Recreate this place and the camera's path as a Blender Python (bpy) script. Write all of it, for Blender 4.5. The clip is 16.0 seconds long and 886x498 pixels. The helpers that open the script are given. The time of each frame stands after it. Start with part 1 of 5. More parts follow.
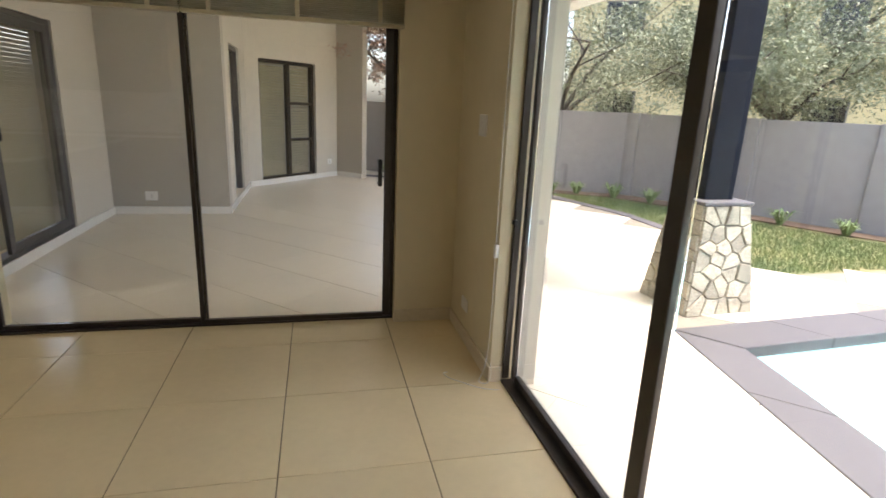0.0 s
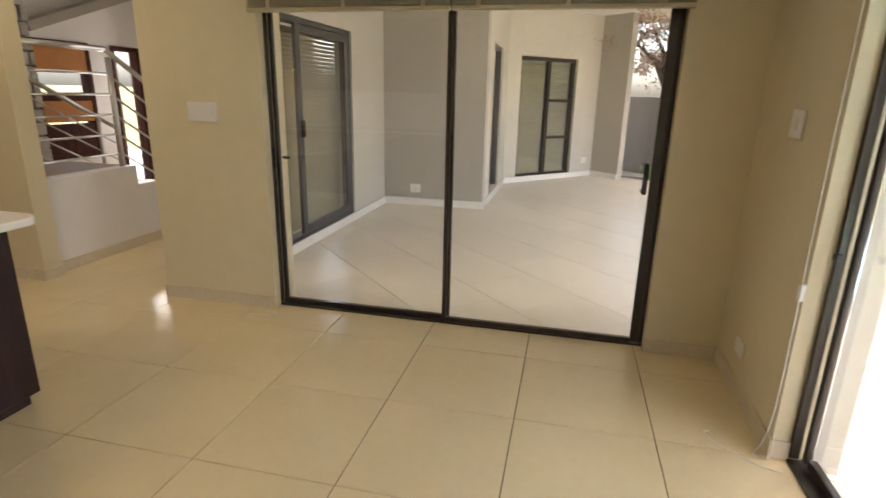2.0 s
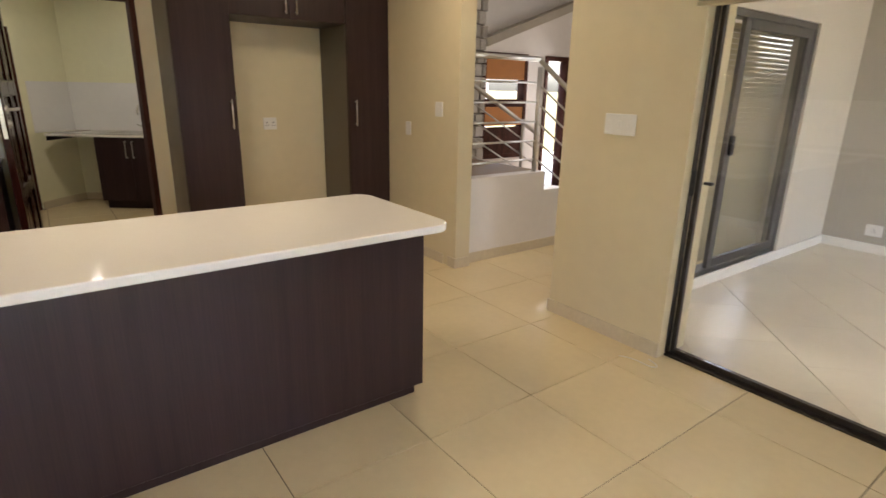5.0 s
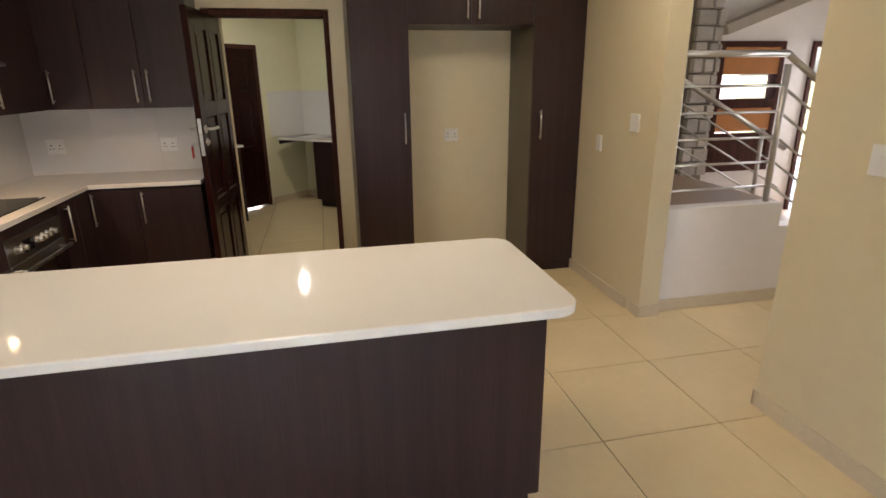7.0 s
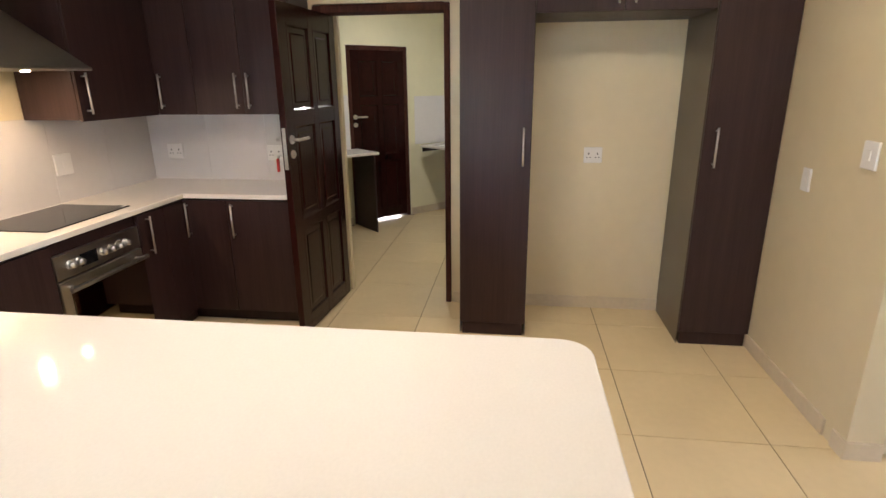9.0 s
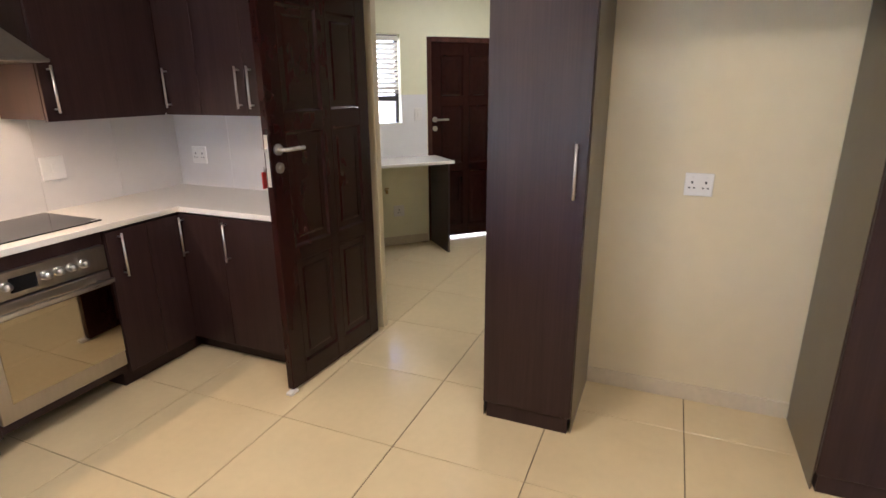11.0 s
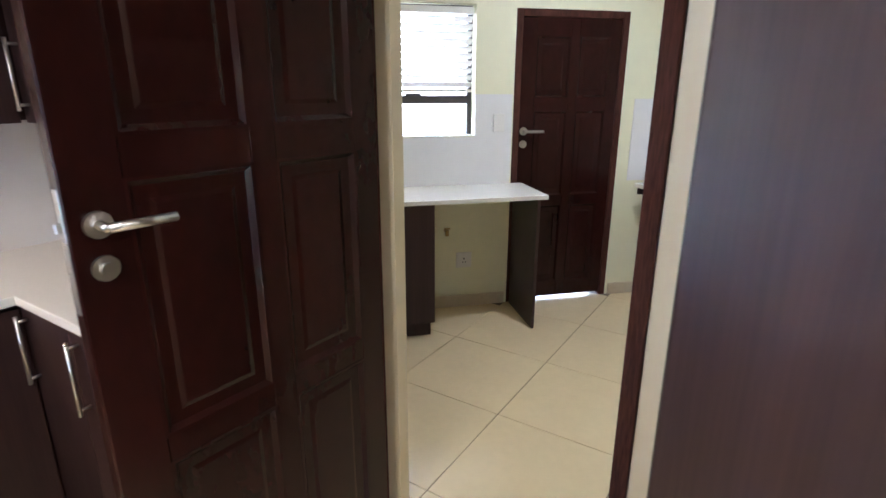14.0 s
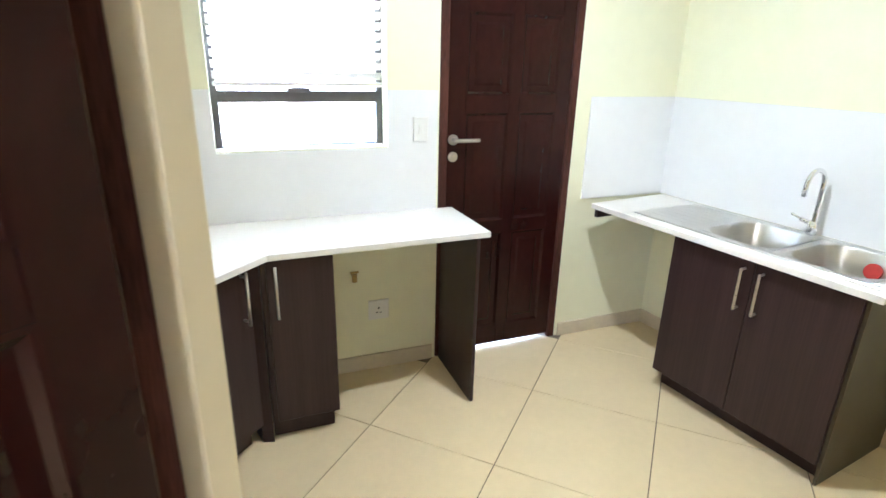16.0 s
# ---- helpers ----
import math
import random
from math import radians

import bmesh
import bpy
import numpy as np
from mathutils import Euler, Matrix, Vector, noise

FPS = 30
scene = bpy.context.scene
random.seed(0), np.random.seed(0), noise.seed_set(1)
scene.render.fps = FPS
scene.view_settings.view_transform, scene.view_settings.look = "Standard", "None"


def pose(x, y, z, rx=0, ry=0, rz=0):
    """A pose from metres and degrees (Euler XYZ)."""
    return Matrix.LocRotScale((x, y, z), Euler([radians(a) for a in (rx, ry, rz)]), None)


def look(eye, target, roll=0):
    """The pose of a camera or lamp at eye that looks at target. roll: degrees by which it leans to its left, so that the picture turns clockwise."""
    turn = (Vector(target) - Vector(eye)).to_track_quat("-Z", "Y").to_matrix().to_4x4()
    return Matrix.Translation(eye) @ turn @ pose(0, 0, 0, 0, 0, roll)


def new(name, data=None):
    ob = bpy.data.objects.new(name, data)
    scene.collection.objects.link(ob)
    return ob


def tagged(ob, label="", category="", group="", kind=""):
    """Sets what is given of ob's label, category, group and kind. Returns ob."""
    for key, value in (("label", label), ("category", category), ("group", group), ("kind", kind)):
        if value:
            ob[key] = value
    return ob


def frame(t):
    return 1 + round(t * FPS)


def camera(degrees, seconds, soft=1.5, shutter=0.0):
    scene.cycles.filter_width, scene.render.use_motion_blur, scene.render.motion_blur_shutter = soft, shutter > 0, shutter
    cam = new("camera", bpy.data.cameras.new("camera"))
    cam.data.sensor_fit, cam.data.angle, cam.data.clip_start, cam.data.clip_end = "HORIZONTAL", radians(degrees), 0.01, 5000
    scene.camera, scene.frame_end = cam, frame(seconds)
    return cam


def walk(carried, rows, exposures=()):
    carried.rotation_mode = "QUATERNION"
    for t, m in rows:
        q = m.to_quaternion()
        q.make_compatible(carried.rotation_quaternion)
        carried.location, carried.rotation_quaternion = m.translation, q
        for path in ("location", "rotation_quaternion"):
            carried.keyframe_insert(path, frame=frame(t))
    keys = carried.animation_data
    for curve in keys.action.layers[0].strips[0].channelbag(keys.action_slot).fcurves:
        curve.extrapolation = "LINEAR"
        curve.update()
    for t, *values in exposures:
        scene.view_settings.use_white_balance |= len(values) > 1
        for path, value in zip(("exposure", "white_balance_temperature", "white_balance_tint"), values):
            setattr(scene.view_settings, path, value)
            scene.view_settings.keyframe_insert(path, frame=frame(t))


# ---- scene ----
cam = camera(78.9, 16.0, shutter=0.3)
PATH = [
    (0, (0.765, -2.448, 1.409), (1.218, -0.57, 0.89), 2.6),
    (0.5, (0.737, -2.357, 1.403), (1.021, -0.449, 0.877), 2.7),
    (1, (0.706, -2.269, 1.388), (0.787, -0.344, 0.852), 2.7),
    (1.5, (0.68, -2.208, 1.386), (0.526, -0.291, 0.838), 2.4),
    (2, (0.739, -2.138, 1.403), (0.315, -0.265, 0.844), 1.3),
    (2.5, (0.718, -2.037, 1.405), (0.076, -0.23, 0.837), 1.3),
    (3, (0.707, -1.948, 1.41), (-0.156, -0.236, 0.839), 1.1),
    (3.5, (0.68, -1.892, 1.405), (-0.396, -0.307, 0.831), 0.8),
    (4, (0.608, -1.883, 1.423), (-0.653, -0.446, 0.837), 1.0),
    (4.5, (0.515, -1.826, 1.424), (-0.904, -0.543, 0.842), 1.0),
    (4.7, (0.464, -1.8, 1.422), (-1.003, -0.568, 0.846), 1.1),
    (6.8, (0.098, -1.167, 1.556), (-1.752, -0.706, 0.951), -0.7),
    (7, (0.041, -1.121, 1.562), (-1.822, -0.719, 0.956), -0.7),
    (7.5, (-0.121, -0.983, 1.586), (-2.017, -0.773, 0.984), -0.7),
    (8, (-0.299, -0.861, 1.572), (-2.209, -0.847, 0.979), -0.7),
    (8.5, (-0.535, -0.737, 1.566), (-2.443, -0.859, 0.978), -0.6),
    (9, (-0.777, -0.581, 1.569), (-2.671, -0.833, 0.979), -0.6),
    (9.5, (-1.0, -0.469, 1.561), (-2.874, -0.85, 0.974), -0.6),
    (10.2, (-1.355, -0.31, 1.553), (-3.187, -0.84, 0.968), -0.5),
    (11.1, (-1.87, -0.195, 1.543), (-3.615, -0.955, 0.96), -0.4),
    (11.8, (-2.289, -0.23, 1.541), (-3.976, -1.13, 0.956), -0.1),
    (12, (-2.397, -0.245, 1.546), (-4.063, -1.182, 0.958), -0.1),
    (12.5, (-2.648, -0.339, 1.548), (-4.272, -1.346, 0.958), -0.1),
    (13, (-2.898, -0.476, 1.533), (-4.505, -1.509, 0.942), 0.2),
    (13.5, (-3.145, -0.64, 1.527), (-4.748, -1.677, 0.932), 0.5),
    (14, (-3.376, -0.818, 1.508), (-4.987, -1.849, 0.924), 0.2),
    (14.5, (-3.629, -0.938, 1.56), (-5.233, -1.958, 0.94), 0.4),
    (15, (-3.822, -1.078, 1.553), (-5.456, -2.052, 0.932), 0.6),
    (15.5, (-4.004, -1.2, 1.563), (-5.694, -2.069, 0.935), 1.0),
    (16, (-4.237, -1.284, 1.585), (-5.966, -2.041, 0.924), 1.4),
]

walk(cam, [(t, look(eye, target, roll)) for t, eye, target, roll in PATH],
     exposures=[(0, 2.38, 6600, 14), (0.5, 2.6, 6750, 14), (1.5, 2.88, 6900, 15), (3, 3.0, 7000, 17), (4.5, 3.25, 6800, 17), (7, 3.25, 6450, 18), (8.0, 3.55, 6250, 19), (9.5, 3.9, 6000, 20), (12, 4.05, 5350, 22), (13.2, 3.95, 5100, 21), (14.0, 4.4, 5100, 18), (14.5, 5.75, 5000, 16), (15.2, 5.55, 5000, 14), (16, 5.3, 5050, 12)])

# ---- world, sun and lamps ----
world = bpy.data.worlds.new("sky")
scene.world = world
world.use_nodes = True
wn = world.node_tree.nodes
sky = wn.new("ShaderNodeTexSky")
sky.sky_type, sky.sun_disc = "NISHITA", False
sky.sun_elevation, sky.sun_rotation = radians(70), radians(112)
sky.air_density, sky.dust_density = 1.0, 4.0
world.node_tree.links.new(sky.outputs[0], wn["Background"].inputs[0])
wn["Background"].inputs[1].default_value = 0.15
sun_data = bpy.data.lights.new("sun", "SUN")
sun_data.energy, sun_data.angle, sun_data.color = 1.45, radians(15), (1.0, 0.96, 0.9)
sun = new("sun", sun_data)
sun.matrix_world = look((0, 0, 20), (-5, 2, 5.2))


def area_lamp(name, place, size, watts, colour, target=None, size_y=None):
    data = bpy.data.lights.new(name, "AREA")
    data.energy, data.size, data.color = watts, size, colour
    if size_y:
        data.shape, data.size_y = "RECTANGLE", size_y
    ob = new(name, data)
    ob.matrix_world = look(place, target or (place[0], place[1] + 0.001, 0))
    return ob


WARM = (1.0, 0.86, 0.65)
SKYLIGHT = (1.0, 0.985, 0.96)
# daylight standing in the openings of the stair window and the scullery window
area_lamp("daylight_stair", (-5.25, 4.5, 0.95), 0.45, 5, SKYLIGHT, (-3.0, 2.5, 0.9), 1.7)
area_lamp("daylight_window", (-6.16, -3.35, 1.55), 0.8, 1.7, SKYLIGHT, (-5.2, -2.0, 0.9), 0.75)
# added fill at the hall's unseen open end, brightens the half wall
area_lamp("hall_fill", (-2.4, 5.35, 1.25), 0.95, 1.8, SKYLIGHT, (-2.4, 1.0, 0.9), 2.2)
# ceiling lamps out of view: kitchen, passage, scullery; the dining one is added fill
area_lamp("kitchen_bulb", (-2.3, -1.5, 2.52), 0.5, 1.95, WARM)
area_lamp("passage_bulb", (-2.6, 0.35, 2.52), 0.5, 1.0, WARM)
area_lamp("dining_fill", (0.1, -2.6, 2.52), 0.12, 0.9, WARM)
area_lamp("scullery_bulb", (-6.14, -1.47, 2.45), 0.05, 0.9, (1.0, 0.97, 0.84))
area_lamp("hood_bulb", (-3.02, -3.0, 1.60), 0.03, 0.5, (1.0, 0.7, 0.4))

# ---- materials ----
def material(name, colour, rough=0.5, metal=0.0, spread=0.06, scale=6.0, bump=0.0, bump_scale=60.0, stretch=(1, 1, 1), fine=0.5, coat=0.0, vary=0.0, colour2=None, spec=0.5):
    """A surface with broad and fine variation of its colour, uneven gloss and a fine relief."""
    m = bpy.data.materials.new(name)
    m.use_nodes = True
    nodes, links = m.node_tree.nodes, m.node_tree.links
    p = nodes["Principled BSDF"]
    p.inputs["Roughness"].default_value, p.inputs["Metallic"].default_value = rough, metal
    p.inputs["Specular IOR Level"].default_value = spec
    p.inputs["Coat Weight"].default_value, p.inputs["Coat Roughness"].default_value = coat, 0.08
    tex = nodes.new("ShaderNodeTexCoord")
    mp = nodes.new("ShaderNodeMapping")
    mp.inputs["Scale"].default_value = stretch
    links.new(tex.outputs["Object"], mp.inputs[0])
    info = nodes.new("ShaderNodeObjectInfo")
    shift = nodes.new("ShaderNodeVectorMath")
    shift.operation = "SCALE"
    shift.inputs[0].default_value = (13, 7, 5)
    links.new(info.outputs["Random"], shift.inputs["Scale"])
    links.new(shift.outputs[0], mp.inputs["Location"])
    broad, small = nodes.new("ShaderNodeTexNoise"), nodes.new("ShaderNodeTexNoise")
    broad.inputs["Scale"].default_value, broad.inputs["Detail"].default_value = scale, 5
    small.inputs["Scale"].default_value, small.inputs["Detail"].default_value = scale * 9, 4
    links.new(mp.outputs[0], broad.inputs[0])
    links.new(mp.outputs[0], small.inputs[0])
    mixv = nodes.new("ShaderNodeMix")
    mixv.inputs[0].default_value = fine
    links.new(broad.outputs[0], mixv.inputs[2])
    links.new(small.outputs[0], mixv.inputs[3])
    ramp = nodes.new("ShaderNodeValToRGB")
    c2 = colour2 or colour
    ramp.color_ramp.elements[0].position, ramp.color_ramp.elements[1].position = 0.32, 0.68
    ramp.color_ramp.elements[0].color = (*[max(0, v * (1 - spread)) for v in colour], 1)
    ramp.color_ramp.elements[1].color = (*[min(1, v * (1 + spread)) for v in c2], 1)
    links.new(mixv.outputs[0], ramp.inputs[0])
    out = ramp.outputs[0]
    if vary:
        hsv = nodes.new("ShaderNodeHueSaturation")
        rng = nodes.new("ShaderNodeMapRange")
        rng.inputs["To Min"].default_value, rng.inputs["To Max"].default_value = 1 - vary, 1 + vary
        links.new(info.outputs["Random"], rng.inputs[0])
        links.new(rng.outputs[0], hsv.inputs["Value"])
        links.new(out, hsv.inputs["Color"])
        out = hsv.outputs[0]
    links.new(out, p.inputs["Base Color"])
    rr = nodes.new("ShaderNodeMapRange")
    rr.inputs["To Min"].default_value, rr.inputs["To Max"].default_value = rough * 0.8, min(1, rough * 1.2)
    links.new(broad.outputs[0], rr.inputs[0])
    links.new(rr.outputs[0], p.inputs["Roughness"])
    if bump:
        grain = nodes.new("ShaderNodeTexNoise")
        grain.inputs["Scale"].default_value, grain.inputs["Detail"].default_value = bump_scale, 6
        links.new(mp.outputs[0], grain.inputs[0])
        b = nodes.new("ShaderNodeBump")
        b.inputs["Strength"].default_value, b.inputs["Distance"].default_value = bump, 0.004
        links.new(grain.outputs[0], b.inputs["Height"])
        links.new(b.outputs[0], p.inputs["Normal"])
    return m


def glass_material(name, rough=0.0, tint=(0.97, 0.99, 0.98)):
    m = bpy.data.materials.new(name)
    m.use_nodes = True
    p = m.node_tree.nodes["Principled BSDF"]
    p.inputs["Base Color"].default_value = (*tint, 1)
    p.inputs["Transmission Weight"].default_value, p.inputs["Roughness"].default_value, p.inputs["IOR"].default_value = 1, rough, 1.45
    return m


def glow_material(name, colour, strength):
    m = bpy.data.materials.new(name)
    m.use_nodes = True
    p = m.node_tree.nodes["Principled BSDF"]
    p.inputs["Base Color"].default_value = (*colour, 1)
    p.inputs["Emission Color"].default_value, p.inputs["Emission Strength"].default_value = (*colour, 1), strength
    return m


CREAM = material("cream_paint", (0.67, 0.58, 0.385), 0.55, spread=0.03, scale=1.2, bump=0.12, bump_scale=90)
PALE = material("pale_yellow_paint", (0.79, 0.77, 0.555), 0.5, spread=0.03, scale=1.2, bump=0.1, bump_scale=90)
WHITE_PAINT = material("white_paint", (0.78, 0.75, 0.72), 0.55, spread=0.03, scale=1.5, bump=0.1, bump_scale=90)
CEILING_WHITE = material("ceiling_white", (0.82, 0.80, 0.75), 0.7, spread=0.02, scale=1)
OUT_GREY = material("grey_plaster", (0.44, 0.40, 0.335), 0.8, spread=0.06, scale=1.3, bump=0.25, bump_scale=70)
OUT_LIGHT = material("pale_plaster", (0.57, 0.525, 0.445), 0.8, spread=0.05, scale=1.3, bump=0.25, bump_scale=70)
GARDEN_GREY = material("garden_wall_plaster", (0.33, 0.305, 0.29), 0.9, spread=0.10, scale=0.9, bump=0.3, bump_scale=40)
TILE = material("cream_porcelain", (0.74, 0.605, 0.37), 0.16, spread=0.045, scale=2.6, vary=0.02, fine=0.35, bump=0.015, bump_scale=9)
GROUT = material("dark_grout", (0.16, 0.12, 0.08), 0.9, spread=0.25, scale=5)
PATIO_TILE = material("pale_patio_tile", (0.62, 0.56, 0.45), 0.3, spread=0.05, scale=2, vary=0.03, bump=0.05, bump_scale=40)
PATIO_GROUT = material("patio_grout", (0.22, 0.19, 0.15), 0.9, spread=0.2)
SKIRT = material("skirting_tile", (0.62, 0.53, 0.38), 0.35, spread=0.07, scale=4)
WENGE = material("dark_wood_laminate", (0.029, 0.0148, 0.0145), 0.36, spread=0.16, scale=2.2, stretch=(9, 9, 0.25), bump=0.04, bump_scale=40, fine=0.45, colour2=(0.039, 0.0203, 0.0198), spec=0.3)
MAHOGANY = material("dark_stained_mahogany", (0.014, 0.0037, 0.0034), 0.2, spread=0.08, scale=2.2, stretch=(1.6, 1.6, 0.8), bump=0.012, bump_scale=60, fine=0.3, colour2=(0.027, 0.0064, 0.0052), coat=0.0, spec=0.24)
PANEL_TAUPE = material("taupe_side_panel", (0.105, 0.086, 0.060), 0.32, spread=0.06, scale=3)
PANEL_OLIVE = material("olive_side_panel", (0.085, 0.070, 0.042), 0.5, spread=0.08, scale=3)
FRAME_WOOD = material("door_frame_wood", (0.042, 0.017, 0.013), 0.75, spread=0.4, scale=4, stretch=(6, 6, 0.6), colour2=(0.075, 0.028, 0.020), spec=0.1)
QUARTZ = material("white_quartz", (0.80, 0.77, 0.71), 0.07, spread=0.025, scale=14, fine=0.8)
PALE_GROUT = material("pale_grout", (0.56, 0.53, 0.50), 0.8, spread=0.08, scale=6)
WALL_TILE = material("glazed_wall_tile", (0.68, 0.65, 0.62), 0.14, spread=0.02, scale=2)
WALL_TILE_WHITE = material("white_glazed_wall_tile", (0.79, 0.78, 0.77), 0.24, spread=0.02, scale=2)
STEEL = material("brushed_steel", (0.60, 0.59, 0.57), 0.3, 1.0, spread=0.06, scale=8, stretch=(1, 1, 8))
CHROME = material("chrome", (0.8, 0.8, 0.8), 0.08, 1.0, spread=0.02)
OVEN_STEEL = material("oven_steel", (0.46, 0.43, 0.39), 0.32, 1.0, spread=0.06, scale=8, stretch=(8, 1, 1))
ALU = material("bronze_aluminium", (0.045, 0.036, 0.029), 0.35, 0.4, spread=0.12, scale=5)
ALU_GREY = material("grey_aluminium", (0.11, 0.105, 0.10), 0.4, 0.3, spread=0.1, scale=5)
BLACK_GLASS = material("black_ceramic_glass", (0.012, 0.012, 0.013), 0.06, spread=0.1)
OVEN_GLASS = material("oven_door_glass", (0.42, 0.38, 0.31), 0.04, 1.0, spread=0.03)
BLACK = material("black_plastic", (0.012, 0.012, 0.012), 0.4, spread=0.2)
WHITE_PLASTIC = material("white_plastic", (0.76, 0.74, 0.70), 0.3, spread=0.02)
RED = material("red_plastic", (0.55, 0.04, 0.03), 0.4, spread=0.1)
BLIND = material("beige_blind_slat", (0.46, 0.40, 0.26), 0.5, spread=0.1, scale=9, stretch=(0.3, 1, 1))
BLIND_WHITE = material("white_blind_slat", (0.82, 0.80, 0.74), 0.45, spread=0.03)
FABRIC_ORANGE = material("orange_blind_fabric", (0.48, 0.20, 0.06), 0.8, spread=0.1, scale=8)
BRASS = material("brass", (0.40, 0.28, 0.10), 0.35, 1.0, spread=0.2)
GLASS = glass_material("clear_glass")
FROST = glass_material("frosted_glass", 0.35, (0.75, 0.78, 0.76))
GRASS = material("lawn", (0.06, 0.13, 0.035), 0.95, spread=0.45, scale=1.1, colour2=(0.22, 0.17, 0.08), bump=0.6, bump_scale=120, fine=0.4)
GRASS_BLADE = material("grass_blade", (0.075, 0.185, 0.05), 0.7, spread=0.4, scale=2.5, colour2=(0.19, 0.23, 0.09))
SOIL = material("dry_soil", (0.16, 0.105, 0.07), 0.95, spread=0.4, scale=5, bump=0.7, bump_scale=60)
COPING = material("grey_coping", (0.084, 0.079, 0.086), 0.7, spread=0.15, scale=4, vary=0.12, bump=0.2, bump_scale=60)
POOL = material("pool_plaster", (0.60, 0.83, 0.84), 0.6, spread=0.08, scale=2)
WATER = glass_material("water", 0.02, (0.8, 0.97, 0.97))
STONE = material("field_stone", (0.27, 0.245, 0.20), 0.85, spread=0.25, scale=7, vary=0.28, bump=0.6, bump_scale=25, colour2=(0.43, 0.39, 0.30))
MORTAR = material("mortar", (0.22, 0.195, 0.16), 0.95, spread=0.2, scale=9, bump=0.5, bump_scale=60)
NAVY = material("dark_blue_steel_paint", (0.005, 0.007, 0.014), 0.6, spread=0.15, scale=3, spec=0.12)
BARK = material("bark", (0.10, 0.075, 0.06), 0.9, spread=0.35, scale=9, bump=0.7, bump_scale=30)
LEAF = material("olive_leaf", (0.125, 0.155, 0.085), 0.55, spread=0.4, scale=1.3, colour2=(0.26, 0.275, 0.17))
LEAF_PINK = material("blossom", (0.30, 0.16, 0.13), 0.7, spread=0.4, scale=2, colour2=(0.42, 0.30, 0.24))
HOUSE_YELLOW = material("ochre_house_paint", (0.55, 0.47, 0.27), 0.8, spread=0.08, scale=0.6)
HOUSE_WHITE = material("white_house_paint", (0.75, 0.74, 0.72), 0.8, spread=0.05, scale=0.6)
PIER_STONE = material("pale_stack_stone", (0.46, 0.43, 0.39), 0.85, spread=0.2, scale=7, vary=0.2, bump=0.5, bump_scale=25)
ROOF = material("roof_tile", (0.20, 0.09, 0.06), 0.8, spread=0.3, scale=3)
LANDING = material("landing_tile", (0.36, 0.26, 0.17), 0.5, spread=0.1, scale=3)
CABLE = material("white_cable", (0.7, 0.68, 0.62), 0.5, spread=0.05)


# ---- builders ----
def box(bm, x0, y0, z0, x1, y1, z1, bevel=0.0, seg=1):
    m = Matrix.LocRotScale(((x0 + x1) / 2, (y0 + y1) / 2, (z0 + z1) / 2), None, (abs(x1 - x0), abs(y1 - y0), abs(z1 - z0)))
    made = bmesh.ops.create_cube(bm, size=1, matrix=m)
    if bevel:
        edges = {e for v in made["verts"] for e in v.link_edges}
        bmesh.ops.bevel(bm, geom=list(edges), offset=bevel, segments=seg, affect="EDGES", profile=0.5, clamp_overlap=True)
    return bm


def boxes(*rows, bevel=0.0, seg=1):
    bm = bmesh.new()
    for r in rows:
        box(bm, *r, bevel=bevel, seg=seg)
    return bm


def rod(bm, a, b, r, r2=None, sides=12):
    a, b = Vector(a), Vector(b)
    d = b - a
    m = Matrix.Translation((a + b) / 2) @ d.to_track_quat("Z", "Y").to_matrix().to_4x4()
    bmesh.ops.create_cone(bm, cap_ends=True, segments=sides, radius1=r, radius2=r if r2 is None else r2, depth=d.length, matrix=m)
    return bm


def rods(*rows, sides=12):
    bm = bmesh.new()
    for a, b, r in rows:
        rod(bm, a, b, r, sides=sides)
    return bm


def tube(points, r, sides=14):
    """A round pipe along points that lie in one plane of constant x."""
    bm = bmesh.new()
    pts = [Vector(p) for p in points]
    u = Vector((1, 0, 0))
    rings = []
    for k, p in enumerate(pts):
        d = (pts[min(k + 1, len(pts) - 1)] - pts[max(k - 1, 0)]).normalized()
        v = d.cross(u)
        rings.append([bm.verts.new(p + (u * math.cos(a) + v * math.sin(a)) * r) for a in [2 * math.pi * q / sides for q in range(sides)]])
    for lower, upper in zip(rings, rings[1:]):
        for q in range(sides):
            bm.faces.new((lower[q - 1], lower[q], upper[q], upper[q - 1]))
    bm.faces.new(rings[-1])
    bm.faces.new(rings[0][::-1])
    bmesh.ops.recalc_face_normals(bm, faces=bm.faces)
    return bm


def prism(points, z0, z1, bevel=0.0, seg=2):
    """A plate of that outline, from z0 to z1."""
    bm = bmesh.new()
    face = bm.faces.new([bm.verts.new((x, y, z0)) for x, y in points])
    up = bmesh.ops.extrude_face_region(bm, geom=[face])
    bmesh.ops.translate(bm, verts=[g for g in up["geom"] if isinstance(g, bmesh.types.BMVert)], vec=(0, 0, z1 - z0))
    bmesh.ops.recalc_face_normals(bm, faces=bm.faces)
    if bevel:
        bmesh.ops.bevel(bm, geom=bm.edges[:], offset=bevel, segments=seg, affect="EDGES", profile=0.5, clamp_overlap=True)
    return bm


def mesh_of(name, bm, mat, smooth=False):
    me = bpy.data.meshes.new(name)
    bm.to_mesh(me)
    bm.free()
    me.materials.append(mat)
    if smooth:
        for p in me.polygons:
            p.use_smooth = True
    return me


def part(name, bm, mat, parent, label="", smooth=False, at=None):
    ob = new(name, mesh_of(name, bm, mat, smooth))
    ob.parent = parent
    if at is not None:
        ob.matrix_basis = at
    if label:
        ob["label"] = label
    return ob


